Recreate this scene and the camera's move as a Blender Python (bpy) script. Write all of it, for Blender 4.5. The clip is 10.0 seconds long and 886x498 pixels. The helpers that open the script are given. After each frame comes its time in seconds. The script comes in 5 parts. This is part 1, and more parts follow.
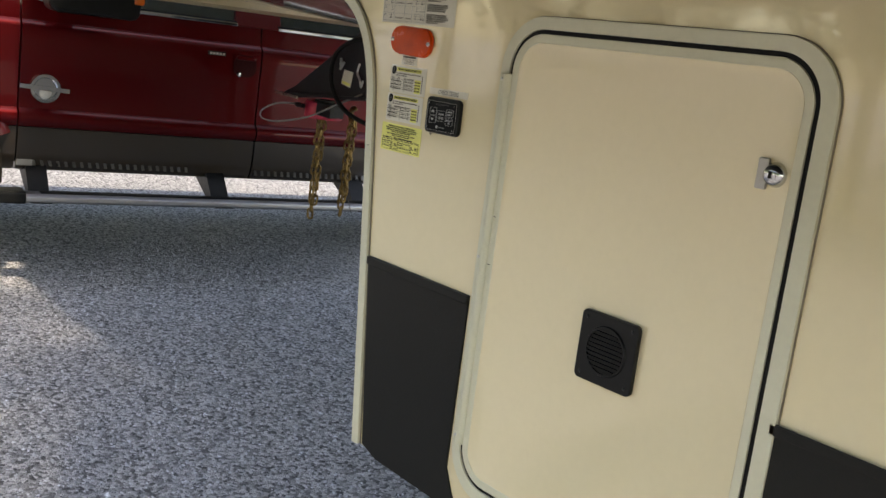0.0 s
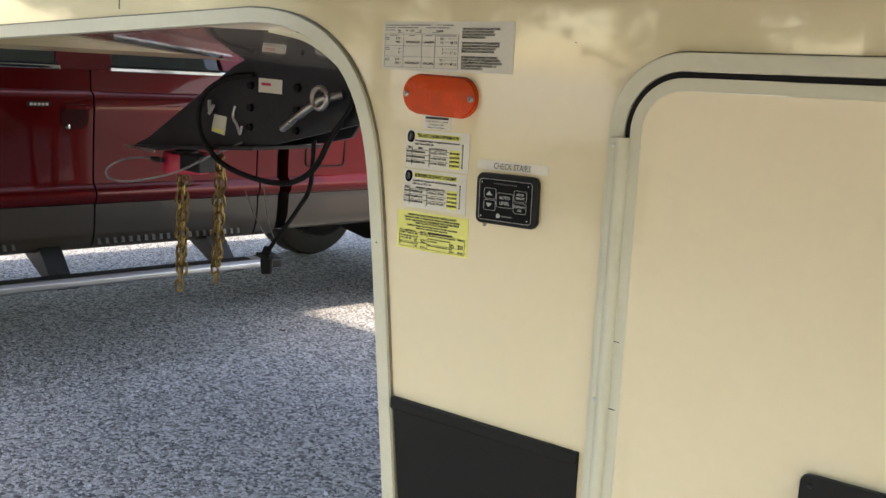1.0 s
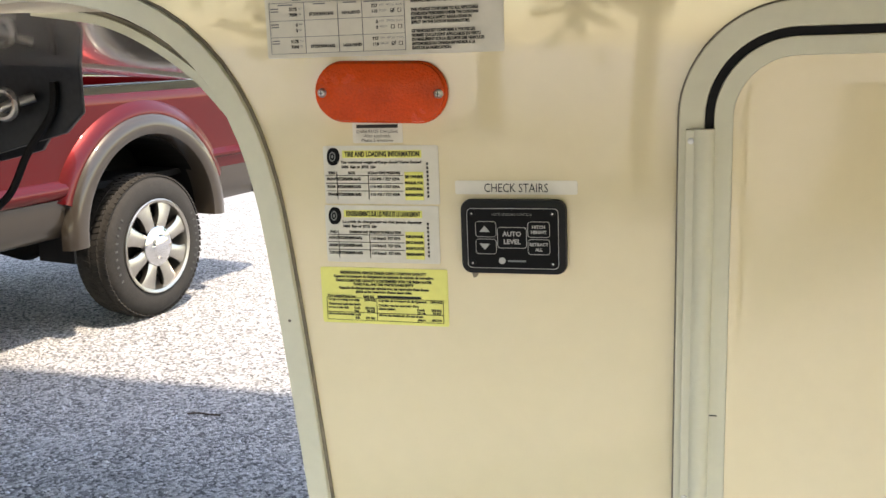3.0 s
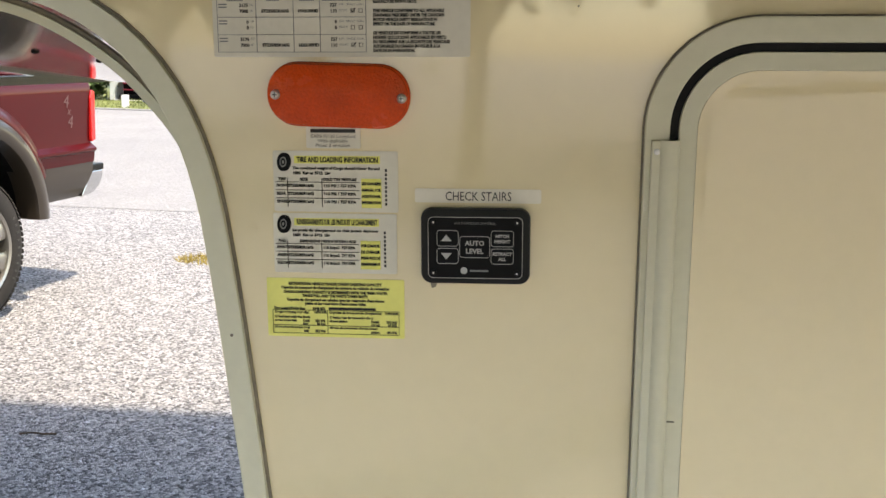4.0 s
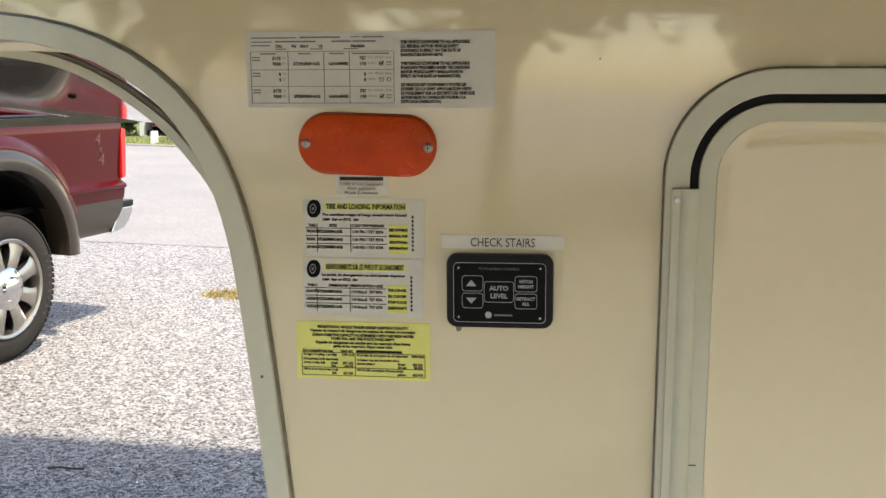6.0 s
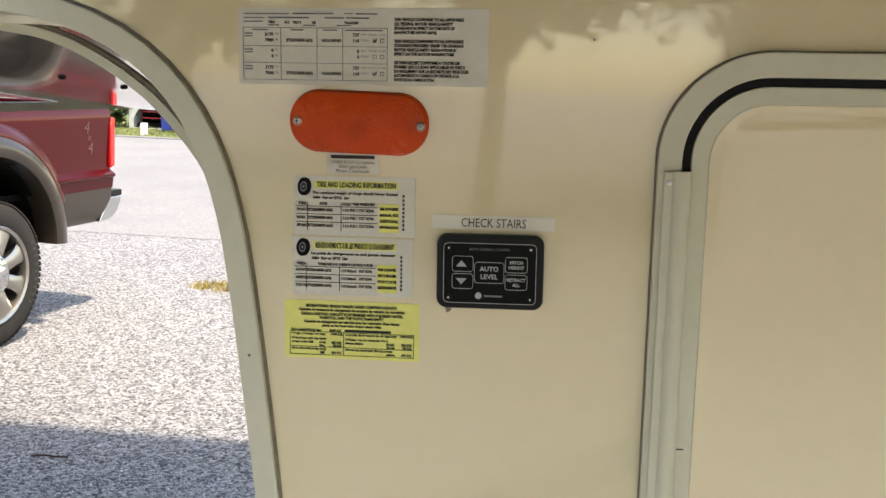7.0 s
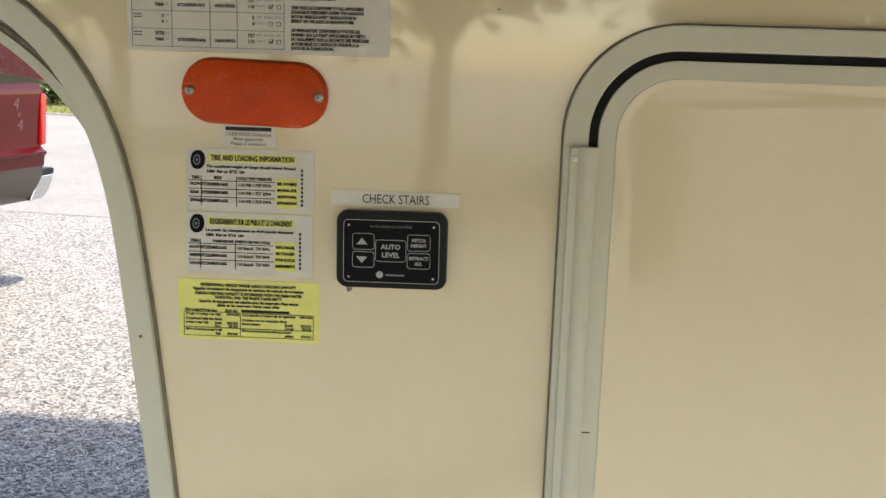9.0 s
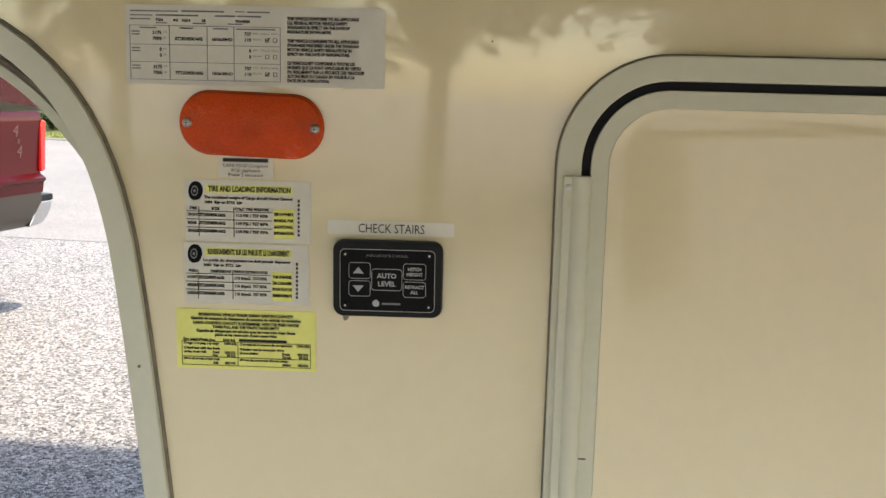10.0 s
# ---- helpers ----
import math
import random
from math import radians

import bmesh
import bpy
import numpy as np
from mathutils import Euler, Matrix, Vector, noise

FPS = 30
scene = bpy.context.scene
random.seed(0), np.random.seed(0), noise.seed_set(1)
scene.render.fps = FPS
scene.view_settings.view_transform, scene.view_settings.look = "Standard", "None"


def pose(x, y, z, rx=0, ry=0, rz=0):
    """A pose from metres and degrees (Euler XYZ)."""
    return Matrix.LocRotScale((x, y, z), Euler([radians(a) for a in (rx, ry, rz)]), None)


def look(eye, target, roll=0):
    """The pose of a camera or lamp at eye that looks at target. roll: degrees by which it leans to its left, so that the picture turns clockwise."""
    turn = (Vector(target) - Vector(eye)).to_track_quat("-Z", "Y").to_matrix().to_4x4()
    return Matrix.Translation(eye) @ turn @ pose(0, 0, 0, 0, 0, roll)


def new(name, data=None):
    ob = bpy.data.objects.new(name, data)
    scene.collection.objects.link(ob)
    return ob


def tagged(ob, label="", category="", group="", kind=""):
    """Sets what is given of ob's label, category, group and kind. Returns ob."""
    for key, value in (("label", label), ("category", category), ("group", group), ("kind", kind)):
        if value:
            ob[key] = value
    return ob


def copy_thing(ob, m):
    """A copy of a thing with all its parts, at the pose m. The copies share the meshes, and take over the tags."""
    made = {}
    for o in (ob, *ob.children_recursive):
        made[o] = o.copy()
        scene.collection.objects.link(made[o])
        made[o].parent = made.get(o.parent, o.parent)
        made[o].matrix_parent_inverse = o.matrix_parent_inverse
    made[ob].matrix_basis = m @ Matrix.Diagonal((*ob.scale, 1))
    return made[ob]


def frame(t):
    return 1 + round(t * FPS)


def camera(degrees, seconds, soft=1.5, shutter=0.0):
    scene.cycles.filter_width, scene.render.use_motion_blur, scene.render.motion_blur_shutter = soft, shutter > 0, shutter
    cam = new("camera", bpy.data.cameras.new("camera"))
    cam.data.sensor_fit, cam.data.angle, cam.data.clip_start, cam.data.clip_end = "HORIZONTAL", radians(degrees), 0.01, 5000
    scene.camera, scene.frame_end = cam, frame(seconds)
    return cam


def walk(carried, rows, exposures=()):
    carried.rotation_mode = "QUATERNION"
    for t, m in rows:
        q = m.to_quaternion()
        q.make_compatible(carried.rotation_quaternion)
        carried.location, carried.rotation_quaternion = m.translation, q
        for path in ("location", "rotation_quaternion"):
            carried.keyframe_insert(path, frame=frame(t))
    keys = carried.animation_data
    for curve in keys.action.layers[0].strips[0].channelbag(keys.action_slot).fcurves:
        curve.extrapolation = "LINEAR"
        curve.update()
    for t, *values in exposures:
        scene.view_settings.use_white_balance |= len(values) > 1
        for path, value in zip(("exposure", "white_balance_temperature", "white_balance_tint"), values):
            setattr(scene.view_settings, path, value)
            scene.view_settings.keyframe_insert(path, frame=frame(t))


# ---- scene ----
cam = camera(48.3, 10.0)
PATH = [
    (0, (1.998, -1.535, 1.675), (0.542, -0.232, 1.246), 8.1),
    (0.5, (1.559, -1.457, 1.661), (0.152, -0.104, 1.226), 4.7),
    (1, (1.116, -1.361, 1.698), (-0.063, 0.211, 1.323), 3.9),
    (1.5, (0.781, -1.392, 1.713), (-0.036, 0.395, 1.337), 3.0),
    (2, (0.594, -1.262, 1.68), (-0.033, 0.593, 1.272), 0.9),
    (2.2, (0.535, -1.152, 1.673), (-0.067, 0.712, 1.266), 0.0),
    (3.3, (0.391, -1.071, 1.698), (-0.042, 0.838, 1.288), 0.1),
    (3.5, (0.341, -1.066, 1.693), (0.0, 0.863, 1.292), 0.6),
    (4, (0.28, -1.076, 1.689), (0.115, 0.878, 1.294), 1.6),
    (4.5, (0.266, -1.073, 1.694), (0.147, 0.886, 1.311), 2.3),
    (5, (0.272, -1.057, 1.694), (0.118, 0.904, 1.329), 2.3),
    (5.5, (0.278, -1.062, 1.696), (0.076, 0.897, 1.344), 1.3),
    (5.7, (0.282, -1.092, 1.706), (0.066, 0.867, 1.371), 1.3),
    (6.8, (0.279, -1.107, 1.692), (0.079, 0.857, 1.369), 2.2),
    (7, (0.28, -1.1, 1.685), (0.085, 0.863, 1.354), 2.5),
    (7.5, (0.289, -1.099, 1.676), (0.102, 0.86, 1.321), 2.8),
    (8, (0.311, -1.071, 1.667), (0.159, 0.889, 1.297), 3.0),
    (8.5, (0.324, -1.041, 1.668), (0.22, 0.92, 1.29), 3.0),
    (9, (0.328, -1.057, 1.675), (0.24, 0.908, 1.315), 3.3),
    (9.5, (0.329, -1.059, 1.68), (0.241, 0.911, 1.346), 3.5),
    (10, (0.332, -1.066, 1.684), (0.243, 0.907, 1.368), 2.9),
]
EXPOSURE = [(0, 0.26), (0.5, 0.66), (1, 0.74), (1.5, 0.82), (2, 0.95), (3.5, 0.76), (4.5, 0.26), (5.5, 0.36), (7, 0.42), (7.5, 0.54), (8.5, 0.52), (10, 0.46)]
walk(cam, [(t, look(eye, target, roll)) for t, eye, target, roll in PATH], exposures=[(t, e + 1.0, 8600, 13) for t, e in EXPOSURE])

# ---- light ----
SUN_TO = Vector((0.37, -0.19, 1.0)).normalized()
world = bpy.data.worlds.new("sky_world")
scene.world = world
world.use_nodes = True
sky = world.node_tree.nodes.new("ShaderNodeTexSky")
sky.sky_type = "NISHITA"
sky.sun_disc = False
sky.sun_elevation = math.asin(SUN_TO.z)
sky.sun_rotation = math.atan2(SUN_TO.x, SUN_TO.y)
world.node_tree.links.new(sky.outputs[0], world.node_tree.nodes["Background"].inputs[0])
world.node_tree.nodes["Background"].inputs[1].default_value = 0.235
sun_data = bpy.data.lights.new("sun", "SUN")
sun_data.energy, sun_data.angle, sun_data.color = 2.5, radians(2.0), (1.0, 0.965, 0.915)
sun = new("sun", sun_data)
sun.matrix_world = look(SUN_TO * 40, (0, 0, 0))

# ---- materials ----
def mat(name, color, rough=0.5, metal=0.0, vary=0.12, scale=8.0, fine=120.0, bump=0.0, bump_scale=60.0, coat=0.0, transmission=0.0, rough_vary=0.08, spec=0.5, island=None):
    """Principled material with colour variation at two scales, uneven gloss and fine relief."""
    m = bpy.data.materials.new(name)
    m.use_nodes = True
    nt = m.node_tree
    N, L = nt.nodes, nt.links
    b = N["Principled BSDF"]
    b.inputs["Metallic"].default_value = metal
    b.inputs["Coat Weight"].default_value = coat
    b.inputs["Coat Roughness"].default_value = 0.03
    b.inputs["Transmission Weight"].default_value = transmission
    b.inputs["Specular IOR Level"].default_value = spec
    co = N.new("ShaderNodeTexCoord")
    n1, n2 = N.new("ShaderNodeTexNoise"), N.new("ShaderNodeTexNoise")
    n1.inputs["Scale"].default_value, n1.inputs["Detail"].default_value = scale, 5
    n2.inputs["Scale"].default_value, n2.inputs["Detail"].default_value = fine, 3
    mix = N.new("ShaderNodeMath")
    mix.operation = "MULTIPLY_ADD"
    mix.inputs[1].default_value = 0.6
    mul = N.new("ShaderNodeMath")
    mul.operation = "MULTIPLY"
    mul.inputs[1].default_value = 0.4
    for n in (n1, n2):
        L.new(co.outputs["Object"], n.inputs["Vector"])
    L.new(n2.outputs[0], mul.inputs[0])
    L.new(n1.outputs[0], mix.inputs[0])
    L.new(mul.outputs[0], mix.inputs[2])
    ramp = N.new("ShaderNodeValToRGB")
    ramp.color_ramp.elements[0].position, ramp.color_ramp.elements[1].position = 0.3, 0.7
    ramp.color_ramp.elements[0].color = (*[c * (1 - vary) for c in color], 1)
    ramp.color_ramp.elements[1].color = (*[min(1, c * (1 + vary)) for c in color], 1)
    L.new(mix.outputs[0], ramp.inputs[0])
    if island:
        geo = N.new("ShaderNodeNewGeometry")
        hsv = N.new("ShaderNodeHueSaturation")
        rng = N.new("ShaderNodeMapRange")
        rng.inputs[3].default_value, rng.inputs[4].default_value = island
        L.new(geo.outputs["Random Per Island"], rng.inputs[0])
        L.new(rng.outputs[0], hsv.inputs["Value"])
        L.new(ramp.outputs[0], hsv.inputs["Color"])
        L.new(hsv.outputs[0], b.inputs["Base Color"])
    else:
        L.new(ramp.outputs[0], b.inputs["Base Color"])
    rr = N.new("ShaderNodeMapRange")
    rr.inputs[3].default_value, rr.inputs[4].default_value = max(0.0, rough - rough_vary), min(1.0, rough + rough_vary)
    L.new(n1.outputs[0], rr.inputs[0])
    L.new(rr.outputs[0], b.inputs["Roughness"])
    if bump:
        n3, bp = N.new("ShaderNodeTexNoise"), N.new("ShaderNodeBump")
        n3.inputs["Scale"].default_value, n3.inputs["Detail"].default_value = bump_scale, 4
        bp.inputs["Strength"].default_value, bp.inputs["Distance"].default_value = 1.0, bump
        L.new(co.outputs["Object"], n3.inputs["Vector"])
        L.new(n3.outputs[0], bp.inputs["Height"])
        L.new(bp.outputs[0], b.inputs["Normal"])
    return m


def stony(name, dark, light, cell, bump):
    """Loose stone: cells of differing grey with dark gaps and broad worn patches."""
    m = bpy.data.materials.new(name)
    m.use_nodes = True
    N, L = m.node_tree.nodes, m.node_tree.links
    b = N["Principled BSDF"]
    co = N.new("ShaderNodeTexCoord")
    v, v2, n = N.new("ShaderNodeTexVoronoi"), N.new("ShaderNodeTexVoronoi"), N.new("ShaderNodeTexNoise")
    v.inputs["Scale"].default_value, v2.inputs["Scale"].default_value, n.inputs["Scale"].default_value = 1 / cell, 2.6 / cell, 0.7
    n.inputs["Detail"].default_value = 6
    for t in (v, v2, n):
        L.new(co.outputs["Object"], t.inputs["Vector"])
    r = N.new("ShaderNodeValToRGB")
    r.color_ramp.elements[0].color, r.color_ramp.elements[1].color = (*dark, 1), (*light, 1)
    e = r.color_ramp.elements.new(0.55)
    e.color = (*[0.45 * a + 0.55 * c for a, c in zip(dark, light)], 1)
    sep = N.new("ShaderNodeSeparateColor")
    L.new(v.outputs["Color"], sep.inputs[0])
    L.new(sep.outputs[0], r.inputs[0])
    r2 = N.new("ShaderNodeValToRGB")
    r2.color_ramp.elements[0].color, r2.color_ramp.elements[1].color = (0.75, 0.75, 0.75, 1), (1.15, 1.13, 1.1, 1)
    L.new(n.outputs[0], r2.inputs[0])
    mx = N.new("ShaderNodeMix")
    mx.data_type, mx.blend_type = "RGBA", "MULTIPLY"
    mx.inputs[0].default_value = 1.0
    L.new(r.outputs[0], mx.inputs[6])
    L.new(r2.outputs[0], mx.inputs[7])
    L.new(mx.outputs[2], b.inputs["Base Color"])
    b.inputs["Roughness"].default_value = 0.9
    add = N.new("ShaderNodeMath")
    add.operation = "ADD"
    L.new(v.outputs["Distance"], add.inputs[0])
    L.new(v2.outputs["Distance"], add.inputs[1])
    bp = N.new("ShaderNodeBump")
    bp.invert = True
    bp.inputs["Strength"].default_value, bp.inputs["Distance"].default_value = 1.0, bump
    L.new(add.outputs[0], bp.inputs["Height"])
    L.new(bp.outputs[0], b.inputs["Normal"])
    return m


CREAM = mat("cream_gelcoat", (0.745, 0.640, 0.395), 0.07, vary=0.03, scale=1.5, fine=40, bump=0.0010, bump_scale=2.6, coat=1.0, rough_vary=0.03)
DOORM = mat("cream_door_skin", (0.75, 0.645, 0.405), 0.07, vary=0.025, scale=2, fine=60, bump=0.0006, bump_scale=4, coat=1.0, rough_vary=0.03)
TRIM = mat("ivory_extrusion", (0.60, 0.580, 0.425), 0.35, vary=0.05, scale=5, fine=80, bump=0.0003, bump_scale=40)
TRIM_DARK = mat("dark_brown_trim", (0.20, 0.17, 0.12), 0.6, vary=0.3, scale=30)
SKIRT = mat("charcoal_skirt", (0.010, 0.0105, 0.0095), 0.4, vary=0.2, scale=4, fine=200, bump=0.0004, bump_scale=250, spec=0.2)
RUBBER = mat("black_rubber", (0.008, 0.008, 0.008), 0.55, vary=0.3, scale=20, spec=0.15)
PLASTIC = mat("black_plastic", (0.009, 0.0095, 0.0095), 0.35, vary=0.25, scale=25, bump=0.0002, bump_scale=400, spec=0.2)
AMBER = mat("amber_lens", (0.60, 0.056, 0.004), 0.25, vary=0.22, scale=22, fine=300, bump=0.0012, bump_scale=380, coat=0.12, spec=0.2)
SCREW = mat("zinc_screw", (0.6, 0.6, 0.58), 0.35, 0.9, vary=0.2, scale=60)
CHROME = mat("chrome", (0.55, 0.56, 0.57), 0.07, 1.0, vary=0.08, scale=10)
ALU = mat("wheel_alloy", (0.36, 0.345, 0.315), 0.30, 0.95, vary=0.1, scale=12)
LABELM = mat("matt_clear_label", (0.66, 0.63, 0.52), 0.4, vary=0.04, scale=30)
PAPER = mat("white_label", (0.66, 0.63, 0.52), 0.45, vary=0.04, scale=30)
CLEARW = mat("clear_tape", (0.74, 0.70, 0.58), 0.25, vary=0.03, scale=30)
YELLOW = mat("yellow_label", (0.80, 0.77, 0.21), 0.45, vary=0.05, scale=25)
HILITE = mat("yellow_highlight", (0.76, 0.74, 0.17), 0.45, vary=0.05, scale=25)
INK = mat("black_ink", (0.008, 0.008, 0.008), 0.6, vary=0.2, scale=50, spec=0.1)
PRINTINK = mat("label_print", (0.040, 0.040, 0.036), 0.6, vary=0.2, scale=50, spec=0.1)
WHITEINK = mat("white_print", (0.40, 0.41, 0.40), 0.5, vary=0.1, scale=50)
GREYINK = mat("grey_print", (0.16, 0.17, 0.17), 0.5, vary=0.1, scale=50)
BELLY = mat("glossy_belly_panel", (0.60, 0.54, 0.45), 0.07, vary=0.06, scale=1.5, fine=12, bump=0.0028, bump_scale=2.8, coat=0.6, rough_vary=0.02, spec=0.7)
STEEL = mat("black_painted_steel", (0.020, 0.023, 0.026), 0.38, vary=0.35, scale=6, fine=60, bump=0.0006, bump_scale=60, spec=0.25)
CHAINM = mat("gold_zinc_chain", (0.23, 0.15, 0.055), 0.4, 0.85, vary=0.4, scale=25, fine=160)
PINK = mat("red_grease_guard", (0.55, 0.03, 0.07), 0.4, vary=0.15, scale=20)
CABLE = mat("steel_cable", (0.28, 0.27, 0.25), 0.45, 0.6, vary=0.2, scale=80)
RED = mat("ruby_car_paint", (0.082, 0.0015, 0.0028), 0.33, 0.5, vary=0.06, scale=3, fine=600, coat=0.45, rough_vary=0.04, spec=0.1)
TAN = mat("warm_grey_car_paint", (0.036, 0.028, 0.021), 0.38, 0.1, vary=0.08, scale=3, fine=500, coat=0.7, spec=0.2)
CARGLASS = mat("tinted_car_glass", (0.055, 0.075, 0.065), 0.02, vary=0.02, transmission=0.9, rough_vary=0.01)
TYREM = mat("tyre_rubber", (0.026, 0.024, 0.022), 0.75, vary=0.3, scale=12, fine=90, bump=0.0008, bump_scale=90, spec=0.25)
UNDER = mat("underbody_black", (0.007, 0.007, 0.007), 0.75, vary=0.3, scale=8, spec=0.1)
TAILRED = mat("red_tail_lens", (0.75, 0.02, 0.02), 0.12, vary=0.08, scale=20, coat=1.0)
MIRRORORANGE = mat("orange_marker_lens", (0.8, 0.16, 0.02), 0.2, vary=0.1, scale=20)
GRAVEL = stony("gravel", (0.085, 0.088, 0.096), (0.68, 0.692, 0.72), 0.0145, 0.011)
STONE = mat("gravel_stone", (0.36, 0.372, 0.40), 0.85, vary=0.35, scale=60, island=(0.35, 1.9))
ROADM = stony("pale_road", (0.17, 0.175, 0.185), (0.34, 0.347, 0.360), 0.012, 0.003)
LEAF = mat("leaf_green", (0.055, 0.10, 0.022), 0.5, vary=0.4, scale=0.6, fine=6, island=(0.6, 1.45))
BARK = mat("bark", (0.11, 0.085, 0.06), 0.9, vary=0.35, scale=6, bump=0.02, bump_scale=12)
GRASSM = mat("grass", (0.13, 0.155, 0.045), 0.8, vary=0.4, scale=0.8, fine=20, island=(0.6, 1.45))
WEEDM = mat("dry_weed", (0.30, 0.235, 0.06), 0.8, vary=0.4, scale=8, island=(0.6, 1.45))
BLUEP = mat("blue_plastic", (0.02, 0.05, 0.30), 0.4, vary=0.15)
TEALP = mat("teal_plastic", (0.03, 0.30, 0.33), 0.4, vary=0.15)
WHITEP = mat("white_paint", (0.75, 0.75, 0.73), 0.4, vary=0.06)
TWIG = mat("dry_twig", (0.07, 0.05, 0.035), 0.9, vary=0.3, scale=40)
STEPM = mat("brushed_step_aluminium", (0.40, 0.40, 0.40), 0.38, 0.9, vary=0.08, scale=12, fine=200)
# body red darkened: paints the shade of the handle recesses
REDSHADE = mat("recess_shade_red", (0.030, 0.002, 0.003), 0.5, vary=0.1, scale=10, spec=0.1)
DECAL = mat("silver_decal", (0.15, 0.07, 0.07), 0.4, 0.4, vary=0.1, scale=20)


# ---- mesh tools ----
def part(name, bm, material, parent=None, label="", smooth=False, bevel=0.0):
    me = bpy.data.meshes.new(name)
    bmesh.ops.recalc_face_normals(bm, faces=bm.faces[:])
    if bevel:
        hard = [e for e in bm.edges if len(e.link_faces) == 2 and e.calc_face_angle(0) > 0.6]
        bmesh.ops.bevel(bm, geom=hard, offset=bevel, segments=2, profile=0.6, affect="EDGES", clamp_overlap=True)
    for f in bm.faces:
        f.smooth = smooth
    bm.to_mesh(me)
    bm.free()
    me.materials.append(material)
    if smooth:
        me.set_sharp_from_angle(angle=radians(38))
    ob = new(name, me)
    ob.parent = parent
    if label:
        ob["label"] = label
    return ob


def box(x0, x1, y0, y1, z0, z1, bm=None, m=None):
    bm = bm or bmesh.new()
    r = bmesh.ops.create_cube(bm, size=1)
    t = Matrix.Translation(((x0 + x1) / 2, (y0 + y1) / 2, (z0 + z1) / 2)) @ Matrix.Diagonal((abs(x1 - x0), abs(y1 - y0), abs(z1 - z0), 1))
    bmesh.ops.transform(bm, matrix=(m @ t) if m else t, verts=r["verts"])
    return bm


def prism(outline, a, b, axis="y", holes=(), bm=None):
    """A plate: outline (and holes) in the plane across axis, from a to b along it."""
    bm = bm or bmesh.new()

    def at(p, d):
        return {"y": (p[0], d, p[1]), "x": (d, p[0], p[1]), "z": (p[0], p[1], d)}[axis]
    edges, loops = [], []
    for loop in (outline, *holes):
        vs = [bm.verts.new(at(p, a)) for p in loop]
        edges += [bm.edges.new((vs[i], vs[(i + 1) % len(vs)])) for i in range(len(vs))]
        loops.append(vs)
    if holes:
        faces = [g for g in bmesh.ops.triangle_fill(bm, edges=edges, use_beauty=True)["geom"] if isinstance(g, bmesh.types.BMFace)]
    else:
        faces = [bm.faces.new(loops[0])]
    r = bmesh.ops.extrude_face_region(bm, geom=faces)
    d = Vector(at((0, 0), b)) - Vector(at((0, 0), a))
    bmesh.ops.translate(bm, vec=d, verts=[g for g in r["geom"] if isinstance(g, bmesh.types.BMVert)])
    return bm


def round_rect(x0, x1, z0, z1, r, n=8):
    out = []
    for cx, cz, a0 in ((x1 - r, z1 - r, 0), (x0 + r, z1 - r, 90), (x0 + r, z0 + r, 180), (x1 - r, z0 + r, 270)):
        for i in range(n + 1):
            a = radians(a0 + 90 * i / n)
            out.append((cx + r * math.cos(a), cz + r * math.sin(a)))
    return out


def ring_plate(outer, inner, a, b, axis="y"):
    """A frame between two outlines with the same number of points."""
    bm = bmesh.new()
    n = len(outer)
    rows = []
    for loop, d in ((outer, a), (outer, b), (inner, b), (inner, a)):
        rows.append([bm.verts.new((p[0], d, p[1]) if axis == "y" else (d, p[0], p[1])) for p in loop])
    for k in range(4):
        p, q = rows[k], rows[(k + 1) % 4]
        for i in range(n):
            j = (i + 1) % n
            bm.faces.new((p[i], p[j], q[j], q[i]))
    return bm


def sweep(points, radius, sides=8, bm=None, closed=False):
    """A round rod through the points; radius may be one number or one for each point."""
    bm = bm or bmesh.new()
    pts = [Vector(p) for p in points]
    n = len(pts)
    rad = radius if isinstance(radius, (list, tuple)) else [radius] * n
    rings, up = [], Vector((0.13, 0.21, 0.97))
    for i, p in enumerate(pts):
        a, b = (pts[(i - 1) % n], pts[(i + 1) % n]) if closed else (pts[max(i - 1, 0)], pts[min(i + 1, n - 1)])
        d = (b - a).normalized()
        s = d.cross(up).normalized() if abs(d.dot(up)) < 0.98 else d.orthogonal().normalized()
        u = s.cross(d)
        up = u
        rings.append([bm.verts.new(p + rad[i] * (math.cos(2 * math.pi * k / sides) * s + math.sin(2 * math.pi * k / sides) * u)) for k in range(sides)])
    for i in range(n if closed else n - 1):
        p, q = rings[i], rings[(i + 1) % n]
        for k in range(sides):
            j = (k + 1) % sides
            bm.faces.new((p[k], p[j], q[j], q[k]))
    if not closed:
        bm.faces.new(rings[0])
        bm.faces.new(rings[-1])
    return bm


